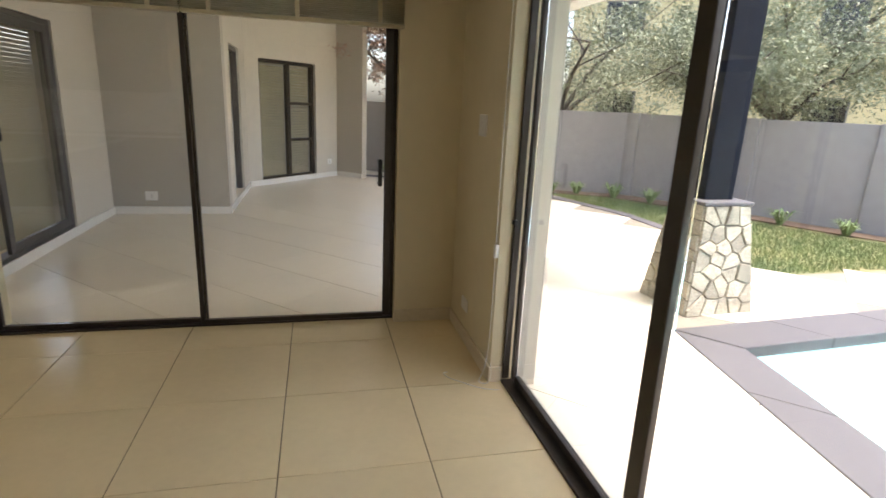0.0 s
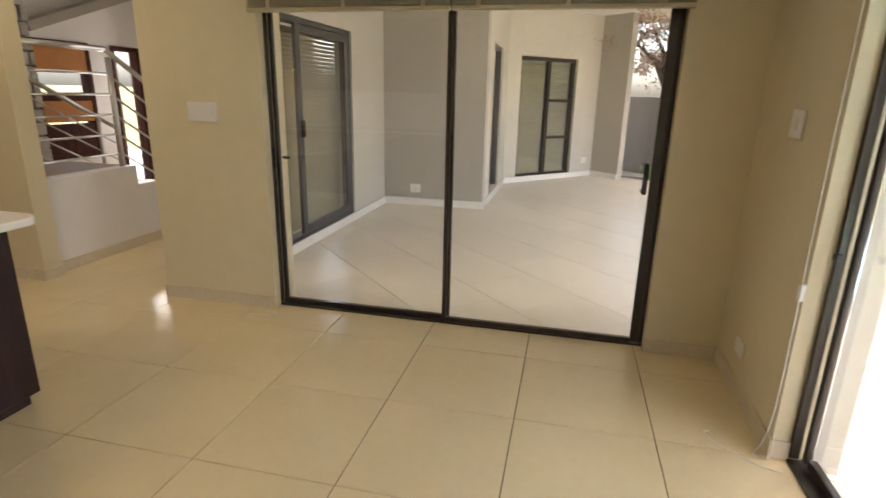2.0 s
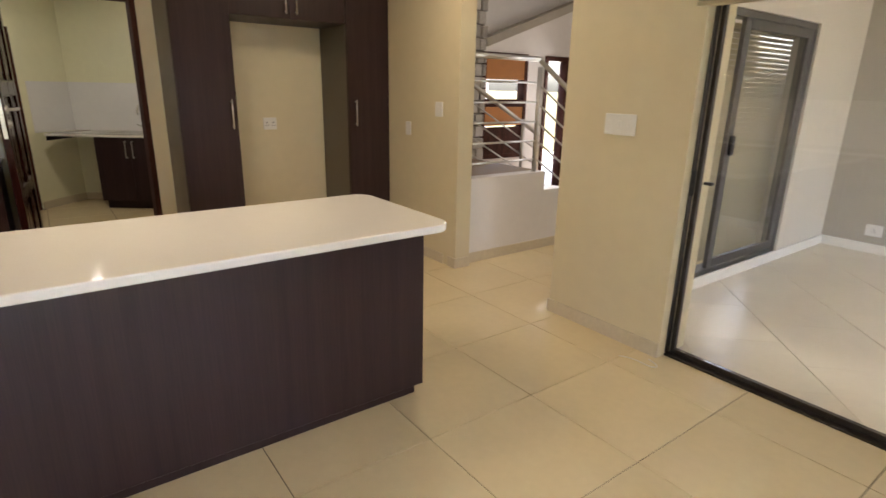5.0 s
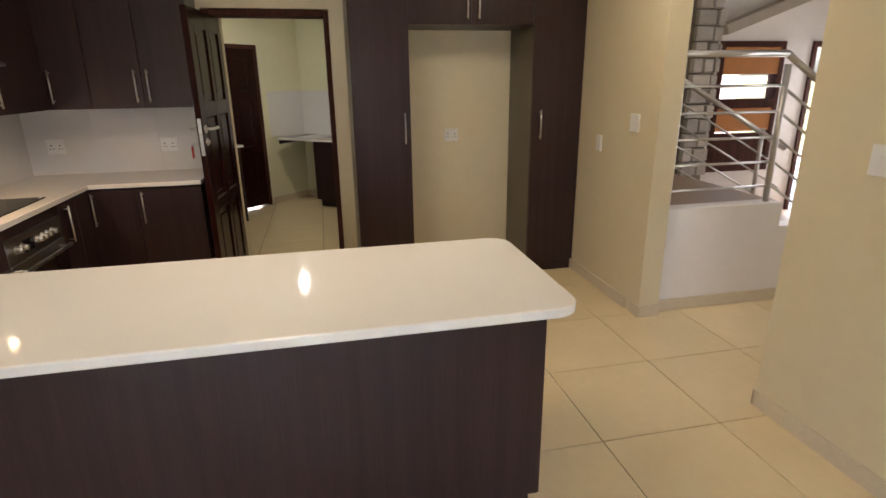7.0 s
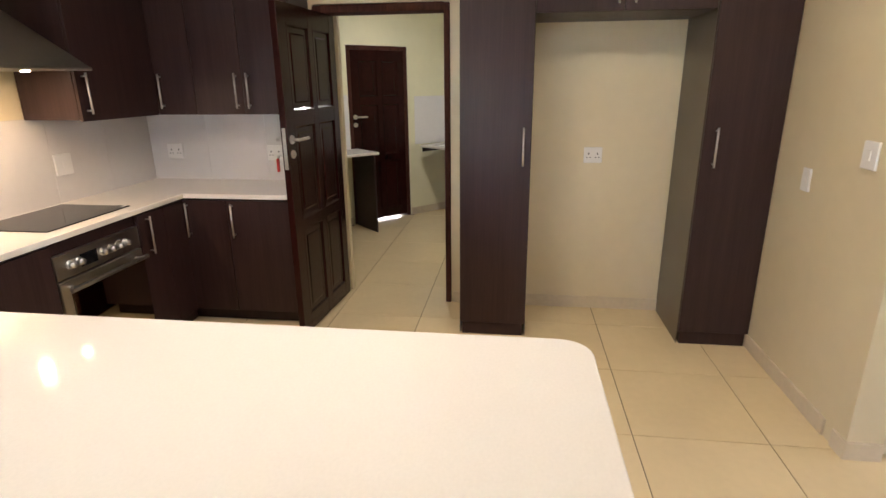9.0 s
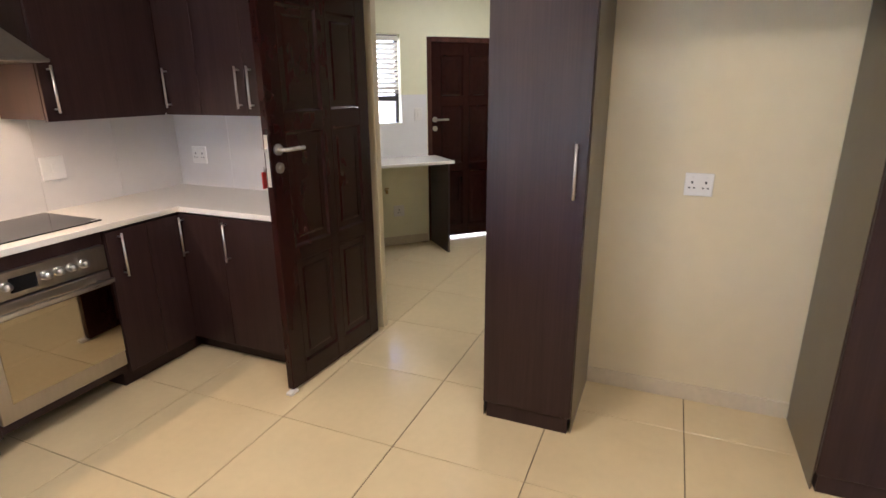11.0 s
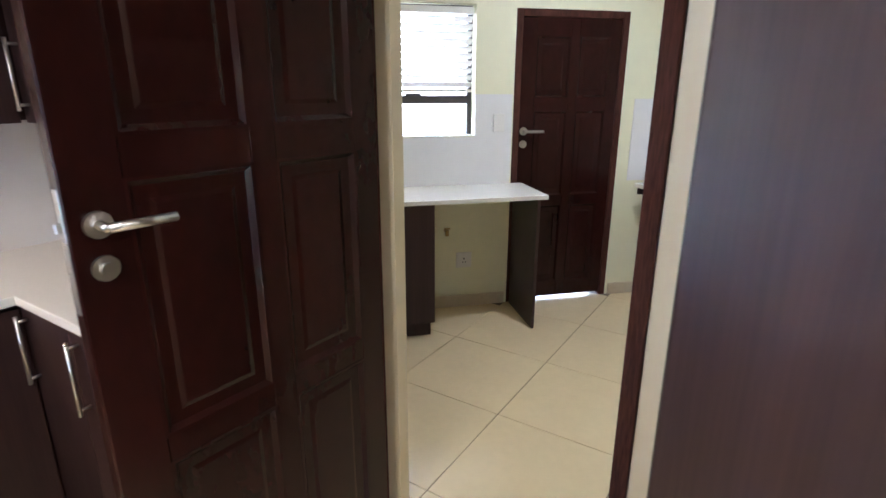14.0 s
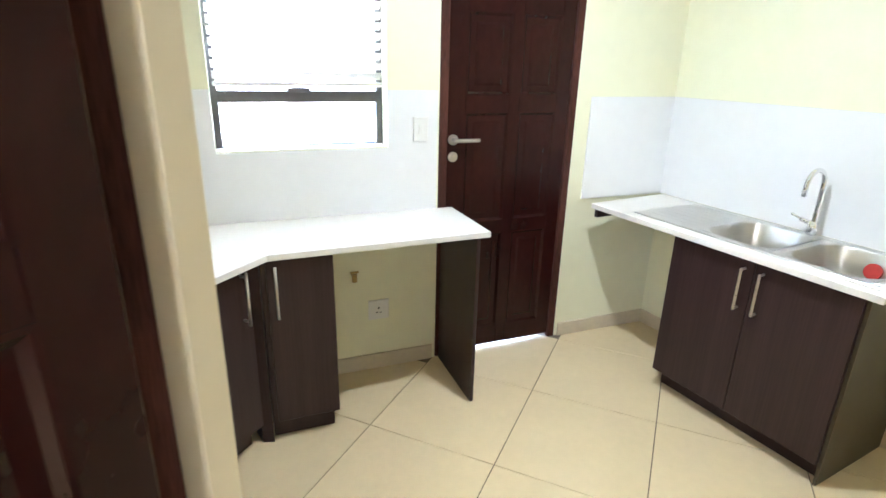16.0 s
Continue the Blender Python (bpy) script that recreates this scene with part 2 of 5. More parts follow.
def single(name, bm, mat, label, category, group="", kind="", smooth=False, at=None):
    ob = new(name, mesh_of(name, bm, mat, smooth))
    if at is not None:
        ob.matrix_basis = at
    return tagged(ob, label, category, group, kind)


def thing(name, label, category, m=None, group="", kind=""):
    ob = new(name)
    ob.empty_display_size = 0.1
    ob.matrix_basis = m or Matrix()
    return tagged(ob, label, category, group, kind)


def structure(name, bm, mat, label, category="wall", at=None):
    return single(name, bm, mat, label, category, kind="structure", at=at)


def arc(cx, cy, r, a0, a1, n=6):
    return [(cx + r * math.cos(radians(a0 + (a1 - a0) * i / n)), cy + r * math.sin(radians(a0 + (a1 - a0) * i / n))) for i in range(n + 1)]

# ---- structure ----
H = 2.6
CORNER = Vector((-7.74, -1.33, 0))
BACK = Matrix.Translation(CORNER) @ Matrix.Rotation(radians(-45), 4, "Z")   # x along the window wall, y into the room
SINK = Matrix.Translation(CORNER) @ Matrix.Rotation(radians(53), 4, "Z")    # x along the sink wall, -y into the room
SINK_Y = -0.06

floor = structure("floor", boxes((-8.2, -5.6, -0.12, 1.80, 1.0, -0.005), (-3.0, 1.0, -0.12, -1.70, 5.4, -0.005)), GROUT, "floor of large cream polished tiles with thin dark joints", "floor")
structure("wall_north", boxes((-4.5, 0.865, 0, -2.94, 1.01, H), (-6.4, 0.6, 0, -4.5, 1.01, H)), CREAM, "cream painted plaster wall with small wall switches")
structure("wall_column", boxes((-1.89, 0.865, 0, -1.07, 1.13, H), (-1.07, 0.865, 2.12, 1.25, 1.13, H), (1.25, 0.865, 0, 1.64, 1.13, H)), CREAM, "cream painted wall round the sliding glass door")
structure("wall_east", boxes((1.64, 0.0, 0, 1.79, 1.09, H), (1.64, -3.4, 2.12, 1.90, 0.0, H), (1.64, -5.4, 0, 1.90, -3.4, H)), CREAM, "cream painted wall beside the garden sliding door")
structure("wall_east_outside", boxes((1.79, 0.0, -0.1, 1.90, 1.09, 2.9)), OUT_GREY, "grey plastered outside face beside the sliding door")
structure("wall_south", boxes((-0.6, -5.4, 0, 1.64, -5.25, H), (-0.75, -5.4, 0, -0.6, -3.25, H), (-4.5, -3.40, 0, -0.75, -3.25, H)), CREAM, "cream painted wall of the kitchen and dining side")
structure("wall_west", boxes((-4.72, -3.4, 0, -4.5, -1.93, H), (-4.72, -1.93, 0, -4.668, -1.825, H), (-4.72, -1.0, 0, -4.5, 0.865, H), (-4.72, -1.016, 0, -4.5, -1.0, 2.07), (-4.72, -1.93, 2.07, -4.5, -1.0, H)), CREAM, "cream painted wall with the doorway to the scullery")
structure("wall_scullery_south", boxes((-6.0, -3.45, 0, -4.65, -3.30, H)), PALE, "pale yellow painted scullery wall")
wb = bmesh.new()
for r in [(0, -0.22, 0, 0.72, 0, H), (1.50, -0.22, 0, 1.76, 0, H), (0.72, -0.22, 1.967, 1.50, 0, H), (1.76, -0.22, 0, 2.52, 0, 1.19), (1.76, -0.22, 1.98, 2.52, 0, H), (2.52, -0.22, 0, 2.95, 0, H)]:
    box(wb, *r)
structure("wall_scullery_window", wb, PALE, "pale yellow scullery wall with a window and back door", at=BACK)
structure("wall_scullery_sink", boxes((-0.2, SINK_Y, 0, 2.6, SINK_Y + 0.15, H)), PALE, "pale yellow painted wall behind the scullery sink", at=SINK)
structure("ceiling", boxes((-8.3, -5.6, H, 1.9, 1.09, H + 0.1)), CEILING_WHITE, "white painted plaster ceiling", "ceiling")
structure("ceiling_hall", boxes((-7.0, 1.01, 4.8, -1.62, 6.2, 4.9)), CEILING_WHITE, "white high ceiling over the stair hall", "ceiling")

# stair hall
structure("half_wall", boxes((-3.12, 1.01, 0, -3.0, 1.93, 0.72), (-3.12, 1.93, 0, -3.0, 2.2, 0.55), (-3.12, 2.2, 0, -3.0, 2.5, 0.37), (-3.12, 2.5, 0, -3.0, 2.8, 0.19)), WHITE_PAINT, "white low wall stepping down along the stair landing")
structure("wall_stair_back", boxes((-5.45, 1.01, -0.1, -5.3, 3.08, 4.8), (-5.45, 3.08, -0.1, -5.3, 3.9, 0.5), (-5.45, 3.08, 1.9, -5.3, 3.9, 4.8), (-5.45, 3.9, -0.1, -5.3, 4.25, 4.8), (-5.45, 4.25, 1.9, -5.3, 4.75, 4.8), (-5.45, 4.75, -0.1, -5.3, 6.2, 4.8)), WHITE_PAINT, "white wall of the stairwell with dark framed windows")
# opening is unseen, added to let light into the hall
structure("wall_hall_north", boxes((-5.3, 5.4, -0.1, -2.95, 5.55, 4.8), (-2.95, 5.4, 2.4, -1.62, 5.55, 4.8), (-1.9, 5.4, -0.1, -1.62, 5.55, 2.4)), WHITE_PAINT, "white end wall of the hall")
structure("wall_hall_upper", boxes((-5.3, 0.86, H + 0.1, -1.62, 1.01, 4.8), (-1.82, 1.09, H, -1.62, 5.4, 4.8)), WHITE_PAINT, "white upper wall of the stair hall")
structure("wall_patio_west", boxes((-1.82, 1.09, -0.1, -1.62, 2.12, H), (-1.82, 3.62, -0.1, -1.62, 5.4, H), (-1.82, 2.12, 2.0, -1.62, 3.62, H), (-1.82, 2.12, -0.1, -1.62, 3.62, 0.03)), OUT_LIGHT, "pale plastered patio wall with a sliding door")
structure("stair_floor", boxes((-5.3, 1.01, -0.12, -3.0, 5.4, -0.005)), LANDING, "brown tiled floor beside the stairs", "floor")

# patio walls of the wing behind
structure("wall_patio_north", boxes((-1.62, 4.66, -0.1, -0.30, 4.86, 3.2)), OUT_GREY, "grey plastered patio wall with a socket")
structure("wall_patio_return", boxes((-0.50, 4.86, -0.1, -0.30, 5.25, 3.2), (-0.50, 5.25, 2.05, -0.30, 6.2, 3.2), (-0.50, 6.2, -0.1, -0.30, 7.0, 3.2), (-0.50, 5.25, -0.1, -0.30, 6.2, 0.05)), OUT_LIGHT, "pale plastered return wall with a dark framed door")
WING = Matrix.Translation((-0.42, 6.72, 0)) @ Matrix.Rotation(radians(47), 4, "Z")
structure("wall_wing_window", boxes((0, 0, -0.1, 0.45, 0.2, 3.2), (0.45, 0, 2.0, 1.75, 0.2, 3.2), (0.45, 0, -0.1, 1.75, 0.2, 0.02), (1.75, 0, -0.1, 2.32, 0.2, 3.2)), OUT_LIGHT, "pale plastered wall with a window and blinds", at=WING)
structure("wall_wing_end", boxes((2.32, -0.62, -0.1, 2.45, 0.2, 3.2)), OUT_GREY, "grey plastered end wall of the wing", at=WING)
# far slab and garden-door eave are unseen, added to shade wing and door
structure("patio_roof", boxes((-1.9, 1.13, 2.75, 4.0, 6.2, 2.95), (-1.9, 6.2, 2.75, 3.3, 9.5, 2.95), (1.9, -6.0, 2.75, 3.05, 1.13, 2.95), (3.58, 1.0, 2.58, 3.86, 6.2, 2.75)), CEILING_WHITE, "white patio roof with added unseen slabs shading the wing and garden door", "roof")

# ---- skirtings ----
SK, ST = 0.085, 0.012
structure("baseboard_column", boxes((-1.902, 0.853, 0, -1.07, 0.866, SK), (1.25, 0.853, 0, 1.64, 0.866, SK), (-1.902, 0.853, 0, -1.889, 1.09, SK), bevel=0.002), SKIRT, "cream tile skirting along the column", "skirting")
structure("baseboard_east", boxes((1.628, 0.0, 0, 1.641, 0.853, SK), (1.628, -0.012, 0, 1.75, 0.0, SK), bevel=0.002), SKIRT, "cream tile skirting below the switch", "skirting")
structure("baseboard_north", boxes((-4.5, 0.853, 0, -3.10, 0.866, SK), (-3.03, 0.853, 0, -2.928, 0.866, SK), (-2.941, 0.866, 0, -2.928, 1.01, SK), (-3.001, 1.012, 0, -2.988, 2.8, SK), bevel=0.002), SKIRT, "cream tile skirting with one broken tile", "skirting")
structure("baseboard_west", boxes((-4.501, -0.51, 0, -4.488, 0.46, SK), (-4.501, -1.0, 0, -4.488, -0.93, SK), (-4.66, -1.0, 0, -4.488, -0.988, SK), bevel=0.002), SKIRT, "cream tile skirting in the fridge recess", "skirting")
structure("baseboard_scullery", boxes((0.02, 0, 0, 0.70, ST, SK), (1.52, 0, 0, 2.9, ST, SK), bevel=0.002), SKIRT, "cream tile skirting of the scullery", "skirting", at=BACK)
structure("baseboard_sink", boxes((0.0, SINK_Y - ST, 0, 2.5, SINK_Y, SK), bevel=0.002), SKIRT, "cream tile skirting behind the sink unit", "skirting", at=SINK)
structure("baseboard_patio", boxes((-1.62, 1.09, -0.04, -1.60, 4.66, 0.05), (-1.62, 4.64, -0.04, -0.30, 4.66, 0.05), (-0.30, 4.64, -0.04, -0.28, 7.0, 0.05), bevel=0.002), QUARTZ, "pale skirting round the patio walls", "skirting")
structure("baseboard_wing", boxes((0, -0.02, -0.04, 2.30, 0, 0.05), (2.30, -0.62, -0.04, 2.32, 0, 0.05), bevel=0.002), QUARTZ, "pale skirting of the wing", "skirting", at=WING)

# ---- sliding door to the patio ----
def stile(parent, x0, x1, y0, y1, z0=0.0, z1=2.1, name="stile", mat=None):
    return part(name, boxes((x0, y0, z0, x1, y1, z1), bevel=0.003), mat or ALU, parent)


def pane(parent, x0, x1, y, z0, z1, mat=None):
    ob = part("pane", boxes((x0, y, z0, x1, y + 0.006, z1)), mat or GLASS, parent)
    ob.visible_shadow = False
    return ob


patio_door = thing("door_1", "closed bronze aluminium sliding door with two clear panes", "sliding door", kind="structure")
part("track", boxes((-1.07, 0.925, -0.005, 1.25, 1.0, 0.012), bevel=0.002), ALU, patio_door)
part("head", boxes((-1.07, 0.925, 2.06, 1.25, 1.01, 2.118), bevel=0.002), ALU, patio_door)
stile(patio_door, -1.068, -1.058, 0.925, 0.96, 0.02, 2.07, "jamb")
stile(patio_door, 1.225, 1.248, 0.925, 1.01, 0.02, 2.07, "jamb")
for x0, x1, y in ((-1.058, 0.085, 0.962), (0.045, 1.225, 0.93)):
    leaf = part("leaf", boxes((x0, y, 0.012, x0 + 0.024, y + 0.03, 2.06), (x1 - 0.045, y, 0.022, x1, y + 0.03, 2.06), (x0 + 0.024, y, 0.012, x1 - 0.045, y + 0.03, 0.042), (x0 + 0.024, y, 2.0, x1 - 0.045, y + 0.03, 2.06), bevel=0.002), ALU, patio_door)
    pane(leaf, x0 + 0.024, x1 - 0.045, y + 0.012, 0.042, 2.0)
part("handle", boxes((1.135, 0.875, 0.90, 1.16, 0.94, 0.925), (1.135, 0.875, 1.04, 1.16, 0.94, 1.065), (1.135, 0.868, 0.90, 1.16, 0.885, 1.065), bevel=0.005), BLACK, patio_door, "black pull handle")
part("lock", boxes((-1.01, 0.955, 0.98, -0.97, 0.985, 0.995), (-1.06, 0.93, 0.92, -1.04, 0.925, 1.05), bevel=0.001), BLACK, patio_door)

# ---- sliding door to the garden ----
garden_door = thing("door_2", "wide bronze aluminium sliding door onto the pool terrace", "sliding door", kind="structure")
part("track", boxes((1.70, -3.4, -0.005, 1.785, 0.0, 0.012), bevel=0.002), ALU, garden_door)
part("head", boxes((1.70, -3.4, 2.06, 1.83, 0.0, 2.118), bevel=0.002), ALU, garden_door)
part("jamb", boxes((1.705, -0.02, 0.02, 1.74, 0.0, 2.07), bevel=0.003), ALU, garden_door)
part("jamb", boxes((1.70, -3.4, 0.02, 1.83, -3.35, 2.07), bevel=0.003), ALU, garden_door)
for y0, y1, x in ((-1.15, -0.02, 1.75), (-2.35, -1.19, 1.715), (-3.35, -2.28, 1.76)):
    leaf = part("leaf", boxes((x, y0, 0.022, x + 0.035, y0 + 0.05, 2.06), (x, y1 - 0.03, 0.022, x + 0.025, y1, 2.06), (x, y0 + 0.05, 0.022, x + 0.035, y1 - 0.05, 0.06), (x, y0 + 0.05, 2.0, x + 0.035, y1 - 0.05, 2.06), bevel=0.002), ALU, garden_door)
    ob = part("pane", boxes((x + 0.014, y0 + 0.05, 0.06, x + 0.02, y1 - 0.05, 2.0)), GLASS, leaf)
    ob.visible_shadow = False
part("lock", boxes((1.685, -0.055, 0.86, 1.71, -0.035, 0.885), bevel=0.003), BLACK, garden_door)

# ---- kitchen things ----
def bar_handle(parent, a, b, out, r=0.006):
    """A straight bar handle from a to b that stands off by the vector out."""
    a, b, out = Vector(a), Vector(b), Vector(out)
    d = (b - a).normalized() * 0.018
    return part("handle", rods((a + out, b + out, r), (a + d, a + d + out, r * 0.8), (b - d, b - d + out, r * 0.8), sides=10), STEEL, parent, "brushed steel bar handle", smooth=True)


def square_handle(parent, a, b, out, r=0.005):
    """A square-section D handle from a to b whose ends return to the door."""
    a, b, out = Vector(a), Vector(b), Vector(out)
    d = (b - a).normalized() * r
    return part("handle", rods((a + out, b + out, r * 1.35), (a + d, a + d + out, r * 1.35), (b - d, b - d + out, r * 1.35), sides=4), STEEL, parent, "square steel D handle")


# island
island = thing("island", "dark wood laminate kitchen island on a recessed plinth", "kitchen island")
part("body", boxes((-2.10, -2.70, 0.10, -1.535, -0.44, 0.837), bevel=0.002), WENGE, island)
part("back_panel", boxes((-1.535, -2.72, 0.055, -1.516, -0.425, 0.837), bevel=0.002), WENGE, island)
part("end_panel", boxes((-2.12, -0.44, 0.055, -1.535, -0.424, 0.837), bevel=0.002), WENGE, island)
part("plinth", boxes((-2.07, -2.68, 0.0, -1.545, -0.455, 0.1), bevel=0.001), WENGE, island)
R = 0.09
outline = arc(-1.388 - R, -0.353 - R, R, 0, 90) + arc(-2.195 + R, -0.353 - R, R, 90, 180) + [(-2.195, -2.8), (-1.388, -2.8)]
single("island_worktop", prism(outline, 0.838, 0.872, 0.006, 3), QUARTZ, "white quartz worktop with rounded corners on the island", "worktop", smooth=False)


def panel_door(parent, plane, u0, u1, z0, z1, out, t=0.018, handle=None, make=bar_handle):
    """A flat cabinet door: plane 'x' or 'y' at that place, facing the sign out."""
    axis, at = plane
    g = 0.002
    if axis == "x":
        row = (at, u0 + g, z0 + g, at + out * t, u1 - g, z1 - g)
    else:
        row = (u0 + g, at, z0 + g, u1 - g, at + out * t, z1 - g)
    d = part("door", boxes(row, bevel=0.0015), WENGE, parent)
    if handle:
        u, h0, h1 = handle
        face = at + out * t
        off = out * 0.03
        if axis == "x":
            make(d, (face, u, h0), (face, u, h1), (off, 0, 0))
        else:
            make(d, (u, face, h0), (u, face, h1), (0, off, 0))
    return d


# tall cupboards on either side of the fridge recess
for name, y0, y1, hy, lab in (("tall_cupboard", -0.90, -0.485, -0.53, "tall dark wood laminate cupboard beside the scullery doorway"), ("tall_cupboard", 0.455, 0.862, 0.52, "tall dark wood laminate cupboard against the cream wall")):
    c = thing(name, lab, "cupboard", group="tall cupboards")
    part("body", boxes((-4.498, y0, 0.085, -3.985, y1, 2.45), bevel=0.0015), WENGE, c)
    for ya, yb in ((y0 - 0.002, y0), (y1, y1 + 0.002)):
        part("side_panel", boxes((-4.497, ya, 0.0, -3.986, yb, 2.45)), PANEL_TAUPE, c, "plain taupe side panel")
    part("plinth", boxes((-4.498, y0 + 0.015, 0.0, -3.98, y1 - 0.015, 0.085)), WENGE, c)
    panel_door(c, ("x", -3.984), y0, y1, 0.085, 2.45, 1, handle=(hy, 1.10, 1.32))
c = thing("bridging_cupboard", "dark wood laminate cupboard over the fridge recess", "cupboard")
part("body", boxes((-4.498, -0.498, 1.925, -4.005, 0.453, 2.45), bevel=0.0015), WENGE, c)
panel_door(c, ("x", -4.004), -0.498, -0.02, 1.925, 2.45, 1, handle=(-0.055, 1.96, 2.18))
panel_door(c, ("x", -4.004), -0.02, 0.453, 1.925, 2.45, 1, handle=(0.03, 1.96, 2.18))

# base units in an L along the back and the cooker wall
base = thing("base_unit", "dark wood laminate corner base unit with two doors", "kitchen unit")
part("body", boxes((-4.498, -3.24, 0.1, -3.975, -1.985, 0.873), bevel=0.001), WENGE, base)
part("plinth", boxes((-4.498, -3.24, 0, -4.04, -2.0, 0.1)), WENGE, base)
panel_door(base, ("x", -3.974), -2.715, -2.41, 0.1, 0.862, 1, handle=(-2.675, 0.62, 0.845))
panel_door(base, ("x", -3.974), -2.41, -1.985, 0.1, 0.862, 1, handle=(-2.365, 0.62, 0.845))
cook = thing("base_unit", "dark wood laminate base unit beside the oven", "kitchen unit")
part("body", boxes((-3.973, -3.24, 0.1, -3.51, -2.72, 0.873), bevel=0.001), WENGE, cook)
part("plinth", boxes((-4.03, -3.24, 0, -3.51, -2.77, 0.1)), WENGE, cook)
panel_door(cook, ("y", -2.719), -3.95, -3.74, 0.1, 0.862, 1)
panel_door(cook, ("y", -2.719), -3.74, -3.51, 0.1, 0.862, 1, handle=(-3.575, 0.62, 0.845))
left = thing("base_unit", "dark wood laminate base unit under the hob counter", "kitchen unit")
part("body", boxes((-2.90, -3.24, 0.1, -0.78, -2.72, 0.873), bevel=0.001), WENGE, left)
part("plinth", boxes((-2.90, -3.24, 0, -0.78, -2.77, 0.1)), WENGE, left)
for i in range(4):
    panel_door(left, ("y", -2.719), -2.90 + i * 0.53, -2.90 + (i + 1) * 0.53, 0.1, 0.862, 1, handle=(-2.44 + i * 0.53, 0.62, 0.845))
single("kitchen_worktop", prism([(-4.498, -3.248), (-0.78, -3.248), (-0.78, -2.685), (-3.94, -2.685), (-3.94, -1.975), (-4.498, -1.975)], 0.875, 0.905, 0.003, 2), QUARTZ, "white quartz worktop running round the corner", "worktop")

# oven and hob
oven = thing("oven", "built-in stainless steel oven with a dark glass door", "oven")
part("housing", boxes((-3.508, -3.24, 0.1, -2.902, -2.73, 0.873)), WENGE, oven)
part("control_panel", boxes((-3.495, -2.73, 0.685, -2.905, -2.70, 0.805), bevel=0.003), OVEN_STEEL, oven, "brushed steel control panel")
part("oven_door", boxes((-3.495, -2.73, 0.155, -2.905, -2.695, 0.678), bevel=0.004), OVEN_STEEL, oven)
part("window", boxes((-3.495, -2.697, 0.235, -2.96, -2.692, 0.605), bevel=0.001), OVEN_GLASS, oven, "dark reflecting glass window")
part("display", boxes((-3.17, -2.701, 0.71, -3.06, -2.697, 0.775)), BLACK_GLASS, oven)
part("oven_handle", boxes((-3.48, -2.662, 0.628, -2.92, -2.642, 0.648), (-3.44, -2.70, 0.632, -3.42, -2.655, 0.644), (-2.98, -2.70, 0.632, -2.96, -2.655, 0.644), bevel=0.003), STEEL, oven)
for kx in (-3.378, -3.32, -3.264, -3.208, -3.045, -2.99):
    part("knob", rod(rod(bmesh.new(), (kx, -2.70, 0.745), (kx, -2.692, 0.745), 0.022), (kx, -2.692, 0.745), (kx, -2.668, 0.745), 0.018, 0.015), STEEL, oven, smooth=True)
hob = thing("hob", "black ceramic glass hob set in the worktop", "hob")
part("glass", boxes((-3.56, -3.21, 0.9055, -2.98, -2.77, 0.911), bevel=0.002), BLACK_GLASS, hob)
part("badge", boxes((-3.553, -2.80, 0.9112, -3.52, -2.785, 0.9118)), STEEL, hob)
for cx, cy, r in ((-3.4, -3.08, 0.07), (-3.4, -2.89, 0.09), (-3.13, -3.08, 0.09), (-3.13, -2.89, 0.07)):
    ring = bmesh.new()
    bmesh.ops.create_circle(ring, segments=32, radius=r)
    part("ring", ring, BLACK, hob, at=Matrix.Translation((cx, cy, 0.9115)))

# cooker hood
hood = thing("cooker_hood", "dark steel pyramid cooker hood with glowing lamps", "cooker hood")
hb = bmesh.new()
lo = [hb.verts.new(p) for p in ((-3.46, -3.245, 1.665), (-2.86, -3.245, 1.665), (-2.86, -2.77, 1.665), (-3.46, -2.77, 1.665))]
hi = [hb.verts.new(p) for p in ((-3.27, -3.245, 1.92), (-3.05, -3.245, 1.92), (-3.05, -3.02, 1.92), (-3.27, -3.02, 1.92))]
hb.faces.new(hi)
hb.faces.new(lo[::-1])
for i in range(4):
    hb.faces.new((lo[i], lo[(i + 1) % 4], hi[(i + 1) % 4], hi[i]))
bmesh.ops.recalc_face_normals(hb, faces=hb.faces)
bmesh.ops.bevel(hb, geom=hb.edges[:], offset=0.004, segments=2, affect="EDGES")
part("canopy", hb, OVEN_STEEL, hood)
part("rim", boxes((-3.465, -3.245, 1.648, -2.855, -2.765, 1.665), bevel=0.003), OVEN_STEEL, hood)
part("chimney", boxes((-3.26, -3.245, 1.92, -3.06, -3.03, 2.59), bevel=0.002), OVEN_STEEL, hood)
for lx in (-3.30, -3.02):
    part("lamp", rod(bmesh.new(), (lx, -3.0, 1.642), (lx, -3.0, 1.648), 0.02), glow_material("warm_bulb", (1, 0.72, 0.4), 8), hood, "glowing warm lamp")

# wall cupboards
wc = thing("wall_cupboard", "dark wood laminate wall cupboard with three doors", "cupboard", group="wall cupboards")
part("body", boxes((-4.498, -3.24, 1.395, -4.165, -1.96, 2.45), bevel=0.001), WENGE, wc)
panel_door(wc, ("x", -4.164), -2.90, -2.63, 1.385, 2.45, 1, handle=(-2.852, 1.425, 1.64))
panel_door(wc, ("x", -4.164), -2.63, -2.30, 1.385, 2.45, 1, handle=(-2.337, 1.425, 1.64))
panel_door(wc, ("x", -4.164), -2.30, -1.96, 1.385, 2.45, 1, handle=(-2.257, 1.425, 1.64))
wc = thing("wall_cupboard", "dark wood laminate wall cupboard beside the hood", "cupboard", group="wall cupboards")
part("body", boxes((-4.163, -3.24, 1.395, -3.475, -2.905, 2.45), bevel=0.001), WENGE, wc)
